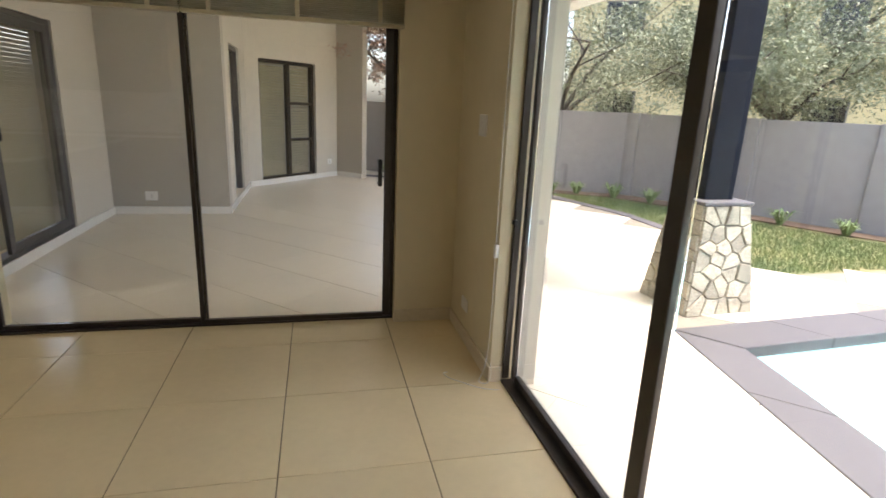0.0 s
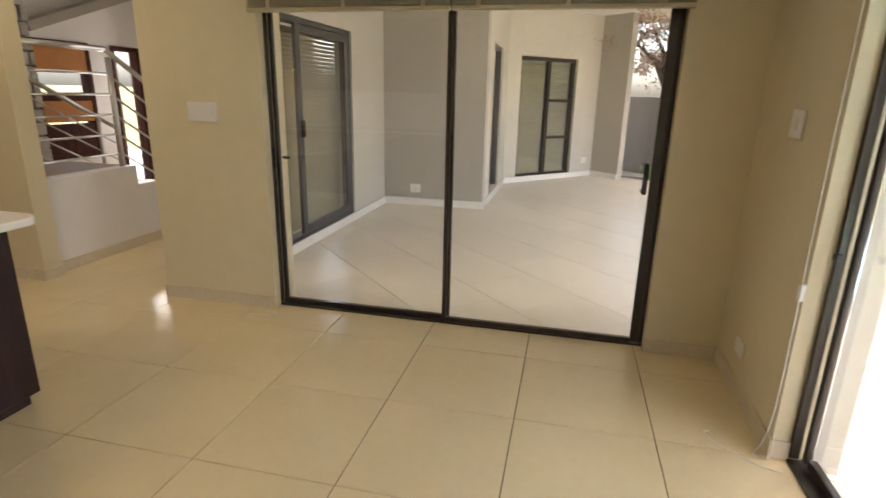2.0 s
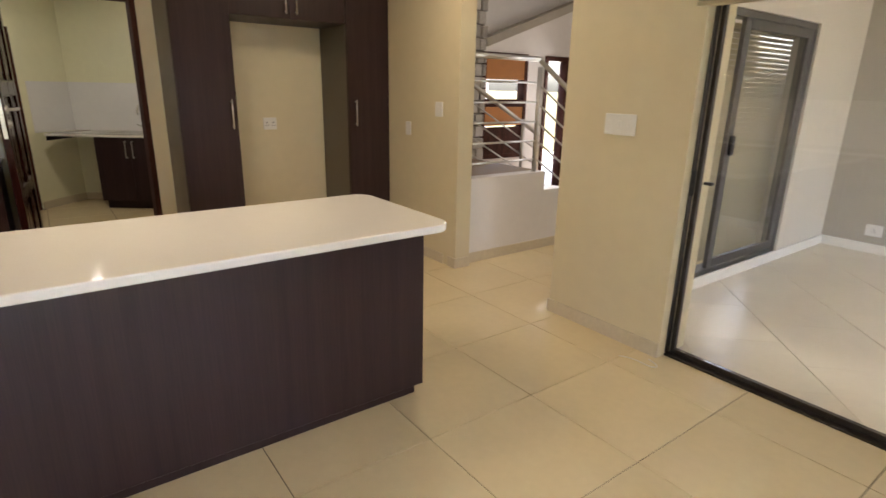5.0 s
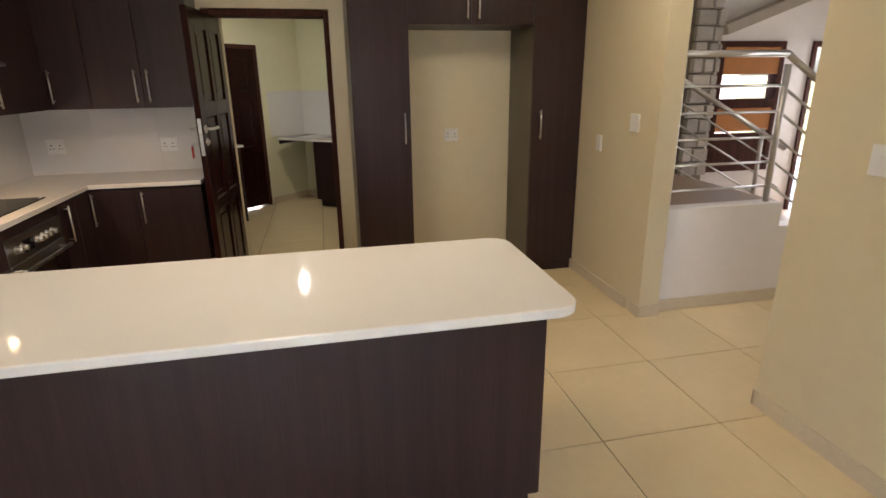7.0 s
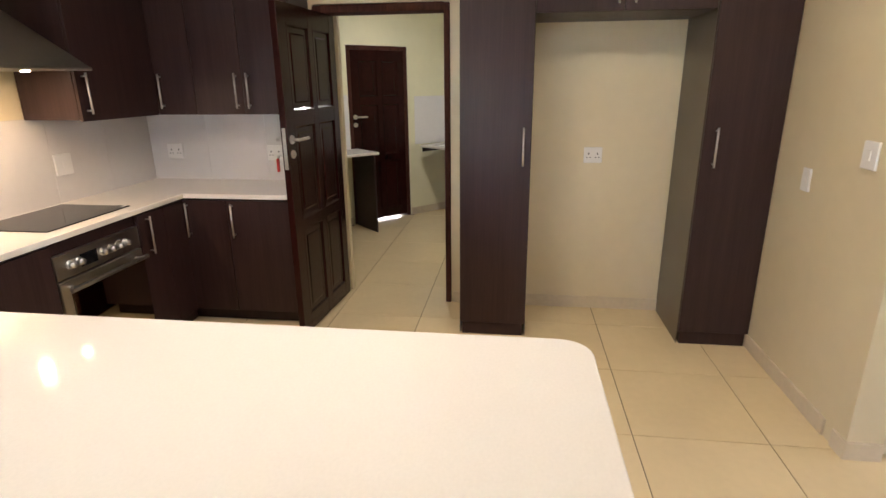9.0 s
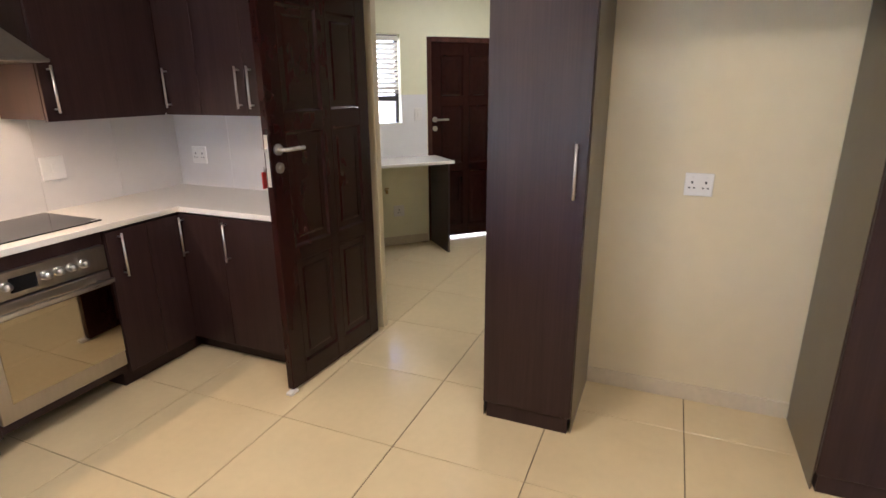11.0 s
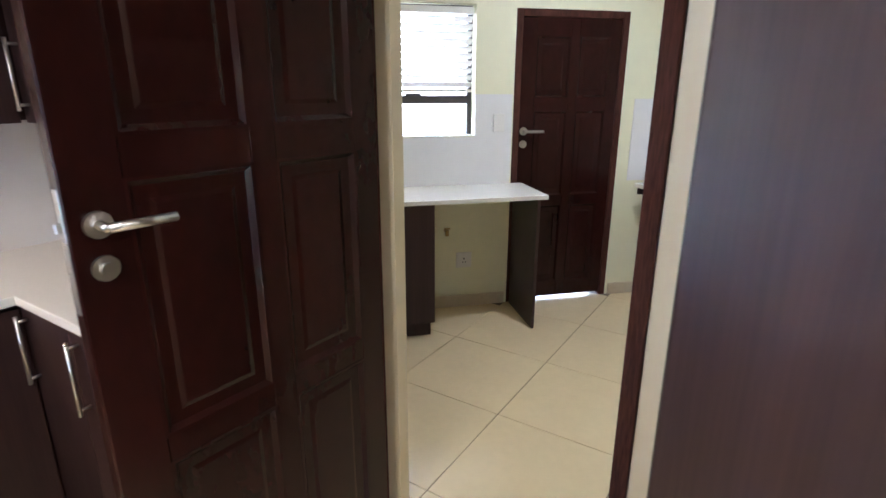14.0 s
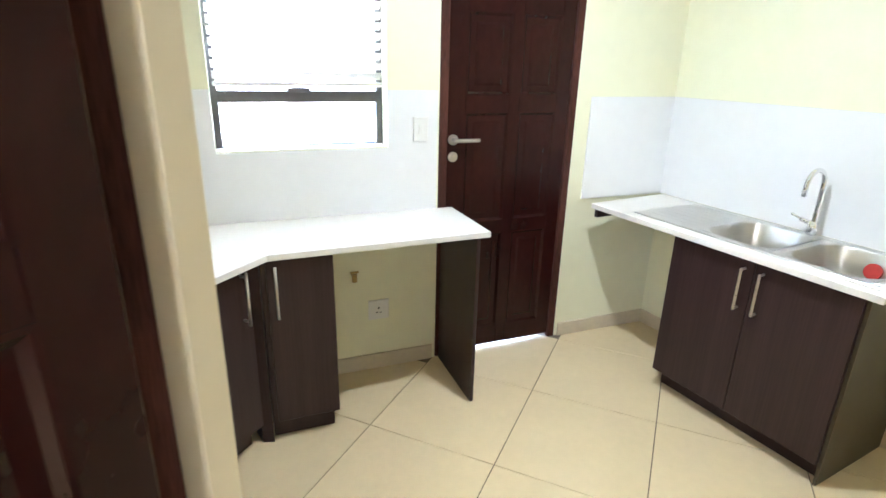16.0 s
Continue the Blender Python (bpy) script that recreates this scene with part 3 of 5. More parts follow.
panel_door(wc, ("y", -2.904), -4.13, -3.475, 1.385, 2.45, 1, handle=(-3.52, 1.425, 1.64))
wc = thing("wall_cupboard", "dark wood laminate wall cupboard over the counter", "cupboard", group="wall cupboards")
part("body", boxes((-2.84, -3.24, 1.395, -1.0, -2.905, 2.45), bevel=0.001), WENGE, wc)
for i in range(4):
    panel_door(wc, ("y", -2.904), -2.84 + i * 0.46, -2.84 + (i + 1) * 0.46, 1.385, 2.45, 1, handle=(-2.79 + i * 0.46, 1.425, 1.64))

# glazed splashback tiles
splash = structure("splashback", boxes((-4.4985, -3.249, 0.9, -4.495, -1.96, 1.4), (-4.495, -3.2485, 0.9, -0.8, -3.245, 1.4)), PALE_GROUT, "pale glazed splashback tiles above the worktop", "splashback")


def socket(name, label, m, w=0.146, h=0.086, gangs=2, kind="socket", group=""):
    """A wall plate in its own frame: x along the wall, y out of it, z up."""
    t = thing(name, label, "switch" if kind == "switch" else "socket", m, group)
    part("plate", boxes((-w / 2, 0, -h / 2, w / 2, 0.011, h / 2), bevel=0.004, seg=2), WHITE_PLASTIC, t)
    for g in range(gangs):
        cx = (g - (gangs - 1) / 2) * w / max(gangs, 1) * 0.95
        if kind == "socket":
            part("pin_holes", boxes((cx - 0.004, 0.0108, 0.004, cx + 0.004, 0.0116, 0.016), (cx - 0.014, 0.0108, -0.018, cx - 0.006, 0.0116, -0.012), (cx + 0.006, 0.0108, -0.018, cx + 0.014, 0.0116, -0.012)), BLACK, t)
            part("rocker", boxes((cx - 0.006, 0.0105, 0.024, cx + 0.006, 0.0145, 0.036), bevel=0.0015), WHITE_PLASTIC, t)
        else:
            part("rocker", boxes((cx - 0.011, 0.0105, -0.022, cx + 0.011, 0.0145, 0.022), bevel=0.002), WHITE_PLASTIC, t)
    return t


def facing(x, y, z, deg):
    return Matrix.Translation((x, y, z)) @ Matrix.Rotation(radians(deg), 4, "Z")


# plates: wall frame x along the wall, y outwards
socket("wall_socket", "white double wall socket in the fridge recess", facing(-4.5, -0.06, 1.098, -90), 0.12, 0.105)
socket("wall_socket", "white double socket on the glazed splashback", facing(-4.491, -3.05, 1.11, -90), 0.12, 0.11, group="splashback sockets")
socket("wall_socket", "white double socket behind the open door", facing(-4.491, -2.28, 1.10, -90), 0.12, 0.105, group="splashback sockets")
socket("cooker_switch", "white cooker isolator switch on the splashback", facing(-3.665, -3.241, 1.128, 0), 0.125, 0.125, 1, "switch")
socket("light_switch", "white single light switch on the cream wall", facing(-3.64, 0.865, 1.092, 180), 0.075, 0.115, 1, "switch")
socket("light_switch", "white light switch near the passage corner", facing(-3.19, 0.865, 1.268, 180), 0.10, 0.115, 1, "switch")
socket("light_switch", "white wide light switch on the column", facing(-1.48, 0.865, 1.255, 180), 0.20, 0.115, 3, "switch")
socket("light_switch", "white light switch beside the garden door", facing(1.64, 0.37, 1.31, 90), 0.12, 0.115, 1, "switch")
socket("blank_plate", "white blank cover plate low on the wall", facing(1.64, 0.53, 0.235, 90), 0.115, 0.075, 0)

# ---- kitchen door ----
frame1 = thing("door_frame", "dark stained timber door frame", "door frame", kind="structure")
part("jamb", boxes((-4.665, -1.93, 0, -4.485, -1.875, 2.06), bevel=0.003), FRAME_WOOD, frame1)
part("jamb", boxes((-4.665, -1.055, 0, -4.485, -1.017, 2.06), bevel=0.003), FRAME_WOOD, frame1)
part("head", boxes((-4.665, -1.875, 2.015, -4.485, -1.055, 2.065), bevel=0.003), FRAME_WOOD, frame1)


def moulded_panel(x0, x1, z0, z1, t):
    """A raised field in a stepped moulding, the same on both faces: rings of (inset, height of the face)."""
    bm = bmesh.new()
    profile = ((-0.004, t - 0.001), (-0.004, t + 0.0015), (0.004, t + 0.001), (0.012, t - 0.006), (0.016, 0.0105), (0.044, 0.0095), (0.054, 0.0125), (0.057, 0.013))
    for k in (-1, 1):
        loops = []
        for inset, y in profile:
            xa, xb, za, zb = x0 + inset, x1 - inset, z0 + inset, z1 - inset
            loops.append([bm.verts.new((x, k * y, z)) for x, z in ((xa, za), (xb, za), (xb, zb), (xa, zb))])
        for outer, inner in zip(loops, loops[1:]):
            for q in range(4):
                bm.faces.new((outer[q - 1], outer[q], inner[q], inner[q - 1]))
        bm.faces.new(loops[-1])
    bmesh.ops.recalc_face_normals(bm, faces=bm.faces)
    return bm


def panelled_door(name, label, m, width, height, handle_x, hz=1.25):
    """A six-panel timber door: x from the hinge along the leaf, y across its thickness."""
    d = thing(name, label, "door", m)
    t = 0.02
    xs = [0.0, 0.09 * width / 0.8, 0.343 * width / 0.8, 0.412 * width / 0.8, 0.69 * width / 0.8, width]
    zs = [0.0, 0.115, 0.685, 0.755, 1.325, 1.41, height - 0.11, height]
    fr = bmesh.new()
    for a, b in ((0, 1), (2, 3), (4, 5)):
        box(fr, xs[a], -t, 0.006, xs[b], t, height, bevel=0.003)
    for a, b in ((1, 2), (3, 4)):
        for c, e in ((0, 1), (2, 3), (4, 5), (6, 7)):
            box(fr, xs[a], -t + 0.0008, max(zs[c], 0.006), xs[b], t - 0.0008, zs[e])
    part("frame", fr, MAHOGANY, d)
    for a, b in ((1, 2), (3, 4)):
        for c, e in ((1, 2), (3, 4), (5, 6)):
            x0, x1, z0, z1 = xs[a], xs[b], zs[c], zs[e]
            pb = moulded_panel(x0, x1, z0, z1, t)
            part("panel", pb, MAHOGANY, d)
    for k in (-1, 1):
        hs = rod(bmesh.new(), (handle_x, k * t, hz), (handle_x, k * (t + 0.009), hz), 0.026, sides=24)
        part("rose", hs, STEEL, d, smooth=False)
        lev = rods(((handle_x, k * (t + 0.009), hz), (handle_x, k * (t + 0.05), hz), 0.009), ((handle_x, k * (t + 0.05), hz), (handle_x + (-0.125 if handle_x > width / 2 else 0.125), k * (t + 0.05), hz), 0.0095), sides=14)
        part("lever", lev, STEEL, d, "brushed steel lever handle", smooth=True)
        part("cylinder", rod(rod(bmesh.new(), (handle_x, k * t, hz - 0.085), (handle_x, k * (t + 0.008), hz - 0.085), 0.025, sides=24), (handle_x, k * (t + 0.008), hz - 0.085), (handle_x, k * (t + 0.018), hz - 0.085), 0.012), STEEL, d)
    edge = width if handle_x > width / 2 else 0.0
    part("lock_plate", boxes((edge - 0.001, -0.011, hz - 0.17, edge + 0.0015, 0.011, hz + 0.07), bevel=0.001), STEEL, d)
    part("latch", boxes((edge, -0.006, hz - 0.01, edge + 0.012, 0.006, hz + 0.01), bevel=0.002), STEEL, d)
    return d


kdoor = panelled_door("kitchen_door", "open dark mahogany six-panel door with steel lever handle", Matrix.Translation((-4.594, -1.843, 0.008)) @ Matrix.Rotation(radians(-4.3), 4, "Z"), 0.80, 2.0, 0.75)
key = thing("key_tag", "red plastic key tag hanging from the door lock", "key", Matrix.Translation((-3.846, -1.90, 0)))
part("key", rods(((0, 0.02, 1.165), (0, -0.068, 1.165), 0.004), ((0, -0.068, 1.167), (0, -0.074, 1.15), 0.009)), STEEL, key)
part("tag", boxes((-0.014, -0.082, 1.068, 0.014, -0.072, 1.148), bevel=0.003), RED, key, "red plastic tag")
single("door_wedge", boxes((-0.03, -0.02, 0, 0.03, 0.02, 0.018), bevel=0.004), WHITE_PLASTIC, "crumpled white paper wedge under the open door", "wedge", at=Matrix.Translation((-3.785, -1.885, 0.0)))

# ---- scullery ----
frame2 = thing("door_frame", "dark stained timber back door frame", "door frame", BACK, kind="structure")
part("jamb", boxes((0.722, -0.16, 0, 0.765, 0.004, 1.965), bevel=0.003), FRAME_WOOD, frame2)
part("jamb", boxes((1.455, -0.16, 0, 1.498, 0.004, 1.965), bevel=0.003), FRAME_WOOD, frame2)
part("head", boxes((0.765, -0.16, 1.92, 1.455, 0.004, 1.965), bevel=0.003), FRAME_WOOD, frame2)
panelled_door("back_door", "closed dark mahogany six-panel back door", BACK @ Matrix.Translation((0.768, -0.025, 0.018)), 0.684, 1.90, 0.655, 1.195)

# window with blind
win = thing("window_1", "small dark aluminium top-hung window", "window", BACK, kind="structure")
part("window_frame", boxes((1.76, -0.14, 1.19, 1.79, -0.09, 1.98), (2.49, -0.14, 1.19, 2.52, -0.09, 1.98), (1.79, -0.14, 1.19, 2.49, -0.12, 1.198), (1.79, -0.14, 1.95, 2.49, -0.09, 1.98), (1.79, -0.15, 1.39, 2.49, -0.08, 1.44), bevel=0.002), ALU_GREY, win)
part("window_sill", boxes((1.762, -0.09, 1.185, 2.518, -0.002, 1.194), bevel=0.002), WALL_TILE_WHITE, win)
part("stay", boxes((2.10, -0.08, 1.435, 2.20, -0.06, 1.455), bevel=0.003), ALU_GREY, win)
for z0, z1 in ((1.198, 1.39), (1.44, 1.95)):
    ob = part("pane", boxes((1.79, -0.118, z0, 2.49, -0.113, z1)), GLASS, win)
    ob.visible_shadow = False
bl = thing("window_blind", "white slatted blind half lowered over the window", "blind", BACK @ Matrix.Translation((2.14, -0.045, 0)))
part("headrail", boxes((-0.37, -0.025, 1.925, 0.37, 0.025, 1.965), bevel=0.003), BLIND_WHITE, bl)
part("bottom_rail", boxes((-0.365, -0.022, 1.462, 0.365, 0.022, 1.480), bevel=0.003), BLIND_WHITE, bl)
slat_me = mesh_of("slat", boxes((-0.365, -0.024, -0.0012, 0.365, 0.024, 0.0012)), BLIND_WHITE)
for i in range(10):
    z = 1.508 + i * 0.043
    s = new("slat", slat_me)
    s.parent = bl
    s.matrix_basis = Matrix.Translation((0, 0, z)) @ Matrix.Rotation(radians(38), 4, "X")
for cx in (-0.25, 0.25):
    part("cord", rods(((cx, 0.03, 1.47), (cx, 0.03, 1.93), 0.0015), sides=6), BLIND_WHITE, bl)

# white glazed tiles behind the counters
structure("scullery_tiles_window", boxes((1.51, 0, 0.86, 1.76, 0.008, 1.45), (1.76, 0, 0.86, 2.52, 0.008, 1.185), (2.52, 0, 0.86, 2.9, 0.008, 1.45)), WALL_TILE_WHITE, "white glazed tiles under the scullery window", "wall tiles", at=BACK)
structure("scullery_tiles_sink", boxes((0.0, SINK_Y - 0.008, 0.86, 1.72, SINK_Y, 1.42)), WALL_TILE_WHITE, "white glazed tiles behind the sink", "wall tiles", at=SINK)
structure("scullery_tiles_corner", boxes((0.03, 0, 0.86, 0.63, 0.008, 1.42)), WALL_TILE_WHITE, "white glazed tiles in the sink corner", "wall tiles", at=BACK)

# counter under the window
single("scullery_worktop", prism([(1.425, 0.009), (1.415, 0.46), (2.37, 0.485), (2.85, 0.96), (3.2, 0.62), (2.80, 0.009)], 0.845, 0.872, 0.003, 2), QUARTZ, "white quartz counter under the scullery window", "worktop", at=BACK)
single("support_panel", boxes((1.465, 0.015, 0.0, 1.483, 0.46, 0.845), bevel=0.001), WENGE, "dark wood laminate end panel holding up the counter", "panel", at=BACK)
cu = thing("scullery_unit", "narrow dark wood laminate base unit with steel handle", "kitchen unit", BACK)
part("body", boxes((2.12, 0.02, 0.1, 2.40, 0.44, 0.845), bevel=0.001), WENGE, cu)
part("plinth", boxes((2.135, 0.02, 0.0, 2.40, 0.41, 0.1)), WENGE, cu)
panel_door(cu, ("y", 0.441), 2.115, 2.38, 0.1, 0.843, 1, handle=(2.345, 0.60, 0.82))
cu = thing("scullery_unit", "dark wood laminate corner base unit with steel handle", "kitchen unit", Matrix.Translation((-5.72, -2.73, 0)))
part("body", boxes((0.02, -0.5, 0.1, 0.98, -0.02, 0.845), bevel=0.001), WENGE, cu)
part("plinth", boxes((0.05, -0.5, 0.0, 0.98, -0.06, 0.1)), WENGE, cu)
panel_door(cu, ("y", -0.019), 0.03, 0.48, 0.1, 0.843, 1, handle=(0.075, 0.60, 0.82))
panel_door(cu, ("y", -0.019), 0.48, 0.98, 0.1, 0.843, 1, handle=(0.93, 0.60, 0.82))
part("filler", prism([(0.025, -0.022), (0.0, 0.02), (-0.066, -0.05), (-0.03, -0.12)], 0.0, 0.844), WENGE, cu, "dark filler strip between the two units")
single("water_tap", rods(((1.95, 0.0, 0.56), (1.95, 0.05, 0.56), 0.011), ((1.95, 0.05, 0.575), (1.95, 0.05, 0.535), 0.013), ((1.93, 0.05, 0.585), (1.97, 0.05, 0.585), 0.006)), BRASS, "dark brass washing machine tap", "tap", at=BACK)
socket("wall_socket", "white wall socket under the counter", BACK @ Matrix.Translation((1.82, 0, 0.345)) , 0.11, 0.11, 1)
socket("light_switch", "white light switch beside the back door", BACK @ Matrix.Translation((1.60, 0.008, 1.27)), 0.075, 0.115, 1, "switch")

# sink unit
SU = SINK @ Matrix.Translation((0, SINK_Y, 0))
su = thing("sink_unit", "dark wood laminate sink base unit with two doors", "kitchen unit", SU)
part("body", boxes((0.55, -0.53, 0.1, 1.358, -0.012, 0.70), (0.55, -0.53, 0.70, 1.358, -0.50, 0.83), (0.55, -0.05, 0.70, 1.358, -0.012, 0.83), (0.55, -0.50, 0.70, 0.60, -0.05, 0.83), (1.34, -0.50, 0.70, 1.358, -0.05, 0.83)), WENGE, su)
part("side_panel", boxes((1.358, -0.53, 0.0, 1.372, -0.012, 0.83), bevel=0.001), PANEL_OLIVE, su, "olive grey unfinished side panel")
part("plinth", boxes((0.56, -0.47, 0.0, 1.35, -0.02, 0.1)), WENGE, su)
panel_door(su, ("y", -0.531), 0.55, 0.955, 0.1, 0.828, -1, handle=(0.915, 0.60, 0.79), make=square_handle)
panel_door(su, ("y", -0.531), 0.955, 1.36, 0.1, 0.828, -1, handle=(0.995, 0.60, 0.79), make=square_handle)
single("sink_worktop", boxes((0.02, -0.58, 0.832, 0.27, -0.01, 0.86), (0.27, -0.58, 0.832, 1.42, -0.50, 0.86), (0.27, -0.06, 0.832, 1.42, -0.01, 0.86), (1.36, -0.50, 0.832, 1.42, -0.06, 0.86), bevel=0.002), QUARTZ, "white quartz worktop round the sink", "worktop", at=SU)
single("batten", boxes((0.02, -0.55, 0.78, 0.045, -0.02, 0.831), bevel=0.001), WENGE, "dark wood batten under the counter end", "batten", at=SU)
sink = thing("sink", "stainless steel double bowl sink with drainer", "sink", SU)
rim = bmesh.new()
for r in ((0.26, -0.515, 0.858, 1.375, -0.475, 0.866), (0.26, -0.085, 0.858, 1.375, -0.045, 0.866), (0.26, -0.475, 0.858, 0.62, -0.085, 0.864), (0.96, -0.475, 0.858, 1.0, -0.085, 0.865), (1.335, -0.475, 0.858, 1.375, -0.085, 0.866)):
    box(rim, *r, bevel=0.003)
part("rim", rim, STEEL, sink)
for i in range(7):
    part("drainer_rib", boxes((0.31, -0.44 + i * 0.055, 0.8632, 0.57, -0.425 + i * 0.055, 0.8648), bevel=0.0006), STEEL, sink)
for x0, x1 in ((0.62, 0.96), (1.0, 1.335)):
    bb = bmesh.new()
    rings = []
    for inset, z, R_ in ((0.0, 0.866, 0.10), (0.004, 0.858, 0.098), (0.014, 0.76, 0.09), (0.022, 0.735, 0.08), (0.045, 0.72, 0.06)):
        xa, xb, ya, yb = x0 + inset, x1 - inset, -0.475 + inset, -0.085 - inset
        loop = arc(xb - R_, yb - R_, R_, 0, 90) + arc(xa + R_, yb - R_, R_, 90, 180) + arc(xa + R_, ya + R_, R_, 180, 270) + arc(xb - R_, ya + R_, R_, 270, 360)
        rings.append([bb.verts.new((u, v, z)) for u, v in loop])
    for lower, upper in zip(rings[1:], rings):
        for q in range(len(lower)):
            bb.faces.new((lower[q - 1], lower[q], upper[q], upper[q - 1]))
    bb.faces.new(rings[-1])
    # deck between the round corners and the straight rim
    square = [bb.verts.new((u, v, 0.866)) for u, v in ((x1, -0.085), (x0, -0.085), (x0, -0.475), (x1, -0.475))]
    n = len(rings[0]) // 4
    for q in range(4):
        for w in range(n - 1):
            bb.faces.new((square[q], rings[0][q * n + w], rings[0][q * n + w + 1]))
    part("bowl", bb, STEEL, sink, smooth=True)
    part("drain", rod(bmesh.new(), ((x0 + x1) / 2, -0.28, 0.72), ((x0 + x1) / 2, -0.28, 0.724), 0.035, sides=20), CHROME, sink)
single("sink_plug", rod(bmesh.new(), (1.19, -0.100, 0.790), (1.19, -0.112, 0.794), 0.034, sides=20), RED, "red rubber sink plug in the bowl", "plug", at=SU)
tap = thing("mixer_tap", "chrome swan-neck mixer tap on the sink", "tap", SU)
part("base", rods(((0.90, -0.065, 0.866), (0.90, -0.065, 0.93), 0.022), ((0.90, -0.065, 0.915), (0.84, -0.065, 0.925), 0.011), sides=16), CHROME, tap, smooth=True)
neck = tube([(0.90, -0.065, 0.93), (0.90, -0.065, 1.10)] + [(0.90, -0.135 + 0.07 * math.cos(math.pi * k / 14), 1.10 + 0.07 * math.sin(math.pi * k / 14)) for k in range(1, 15)] + [(0.90, -0.205, 1.06)], 0.011)
part("neck", neck, CHROME, tap, smooth=True)
part("lever", rods(((0.85, -0.065, 0.925), (0.805, -0.085, 0.945), 0.006)), CHROME, tap, smooth=True)

# ---- stair hall things ----
rail = thing("balustrade", "brushed steel balustrade on the low stair wall", "railing")
for y, top in ((1.075, 1.66), (1.84, 1.62)):
    part("post", rods(((-3.06, y, 0.72), (-3.06, y, top), 0.02)), STEEL, rail, smooth=True)
part("handrail", rods(((-3.06, 1.03, 1.685), (-3.06, 1.82, 1.685), 0.022), ((-3.06, 1.82, 1.685), (-3.06, 3.2, 0.835), 0.022), sides=16), STEEL, rail, smooth=True)
for i in range(5):
    z = 0.83 + i * 0.165
    part("bar", rods(((-3.06, 1.05, z), (-3.06, 1.86 - i * 0.012, z), 0.009), ((-3.06, 1.86 - i * 0.012, z), (-3.06, 3.2, z - 0.84), 0.009), sides=10), STEEL, rail, smooth=True)
structure("stair_landing", boxes((-4.6, 1.01, 0.55, -3.12, 1.93, 0.719), (-4.6, 1.93, 0.38, -3.12, 2.2, 0.549), (-4.6, 2.2, 0.2, -3.12, 2.5, 0.369), (-4.6, 2.5, 0.0, -3.12, 2.8, 0.189)), LANDING, "brown tiled stair landing and steps", "stairs")
rail2 = thing("stair_railing", "brushed steel railing of the upper stair flight", "railing")
for y, z0 in ((1.6, 0.72), (2.5, 0.5)):
    part("post", rods(((-3.9, y, z0), (-3.9, y, 1.62 - (y - 1.6) * 0.55), 0.018)), STEEL, rail2, smooth=True)
for i in range(5):
    part("bar", rods(((-3.9, 1.5, 1.62 - i * 0.17), (-3.9, 2.75, 0.95 - i * 0.17), 0.022 if i == 0 else 0.008), sides=10), STEEL, rail2, smooth=True)
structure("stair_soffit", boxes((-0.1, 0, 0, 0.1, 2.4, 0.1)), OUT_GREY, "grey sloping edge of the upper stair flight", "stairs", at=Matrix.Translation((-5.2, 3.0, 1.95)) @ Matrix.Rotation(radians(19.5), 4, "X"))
for name, y0, y1, z0, z1 in (("window_2", 3.08, 3.9, 0.5, 1.9), ("window_3", 4.25, 4.75, -0.1, 1.9)):
    w = thing(name, "dark timber framed stair window", "window", kind="structure")
    rows = [(-5.42, y0, z0, -5.28, y0 + 0.06, z1), (-5.42, y1 - 0.06, z0, -5.28, y1, z1), (-5.42, y0 + 0.06, z0, -5.28, y1 - 0.06, z0 + 0.06), (-5.42, y0 + 0.06, z1 - 0.06, -5.28, y1 - 0.06, z1)]
    if name == "window_2":
        rows.append((-5.42, y0 + 0.06, 1.20, -5.28, y1 - 0.06, 1.30))
    part("window_frame", boxes(*rows, bevel=0.003), FRAME_WOOD, w)
    ob = part("pane", boxes((-5.37, y0 + 0.06, z0 + 0.06, -5.364, y1 - 0.06, z1 - 0.06)), GLASS, w)
    ob.visible_shadow = False
for z0, z1 in ((1.56, 1.84), (0.95, 1.20)):
    single("roller_blind", boxes((-5.30, 3.14, z0, -5.285, 3.84, z1), bevel=0.004), FABRIC_ORANGE, "orange fabric roller blind partly drawn", "blind", group="stair blinds")
single("window_panel", boxes((-5.30, 3.14, 0.56, -5.285, 3.84, 0.93), bevel=0.004), FRAME_WOOD, "dark timber panel below the stair window blind", "panel")
pier = thing("stone_pier", "rough stacked stone pier in the stairwell", "pier")
part("core", boxes((-4.95, 2.33, 0.0, -4.70, 2.58, 4.7)), MORTAR, pier)
rs = random.Random(5)
for k in range(20):
    z = 0.60 + k * 0.14
    y = 2.315
    while y < 2.58:
        w = rs.uniform(0.1, 0.2)
        part("stone", boxes((-4.72, y, z, -4.67 + rs.uniform(0, 0.02), min(y + w, 2.60), z + rs.uniform(0.118, 0.135)), bevel=0.01), PIER_STONE, pier)
        y += w + 0.01

# ---- patio things ----
pd = thing("door_3", "grey aluminium patio sliding door left ajar with blinds behind", "sliding door", kind="structure")
part("outer_frame", boxes((-1.75, 2.12, 0.03, -1.64, 2.17, 2.0), (-1.75, 3.57, 0.03, -1.64, 3.62, 2.0), (-1.75, 2.17, 0.03, -1.64, 3.57, 0.075), (-1.75, 2.17, 1.95, -1.64, 3.57, 2.0), bevel=0.003), ALU_GREY, pd)
part("leaf", boxes((-1.68, 2.42, 0.075, -1.645, 2.50, 1.95), (-1.68, 3.49, 0.075, -1.645, 3.57, 1.95), (-1.68, 2.50, 0.075, -1.645, 3.49, 0.15), (-1.68, 2.50, 1.88, -1.645, 3.49, 1.95), bevel=0.003), ALU_GREY, pd)
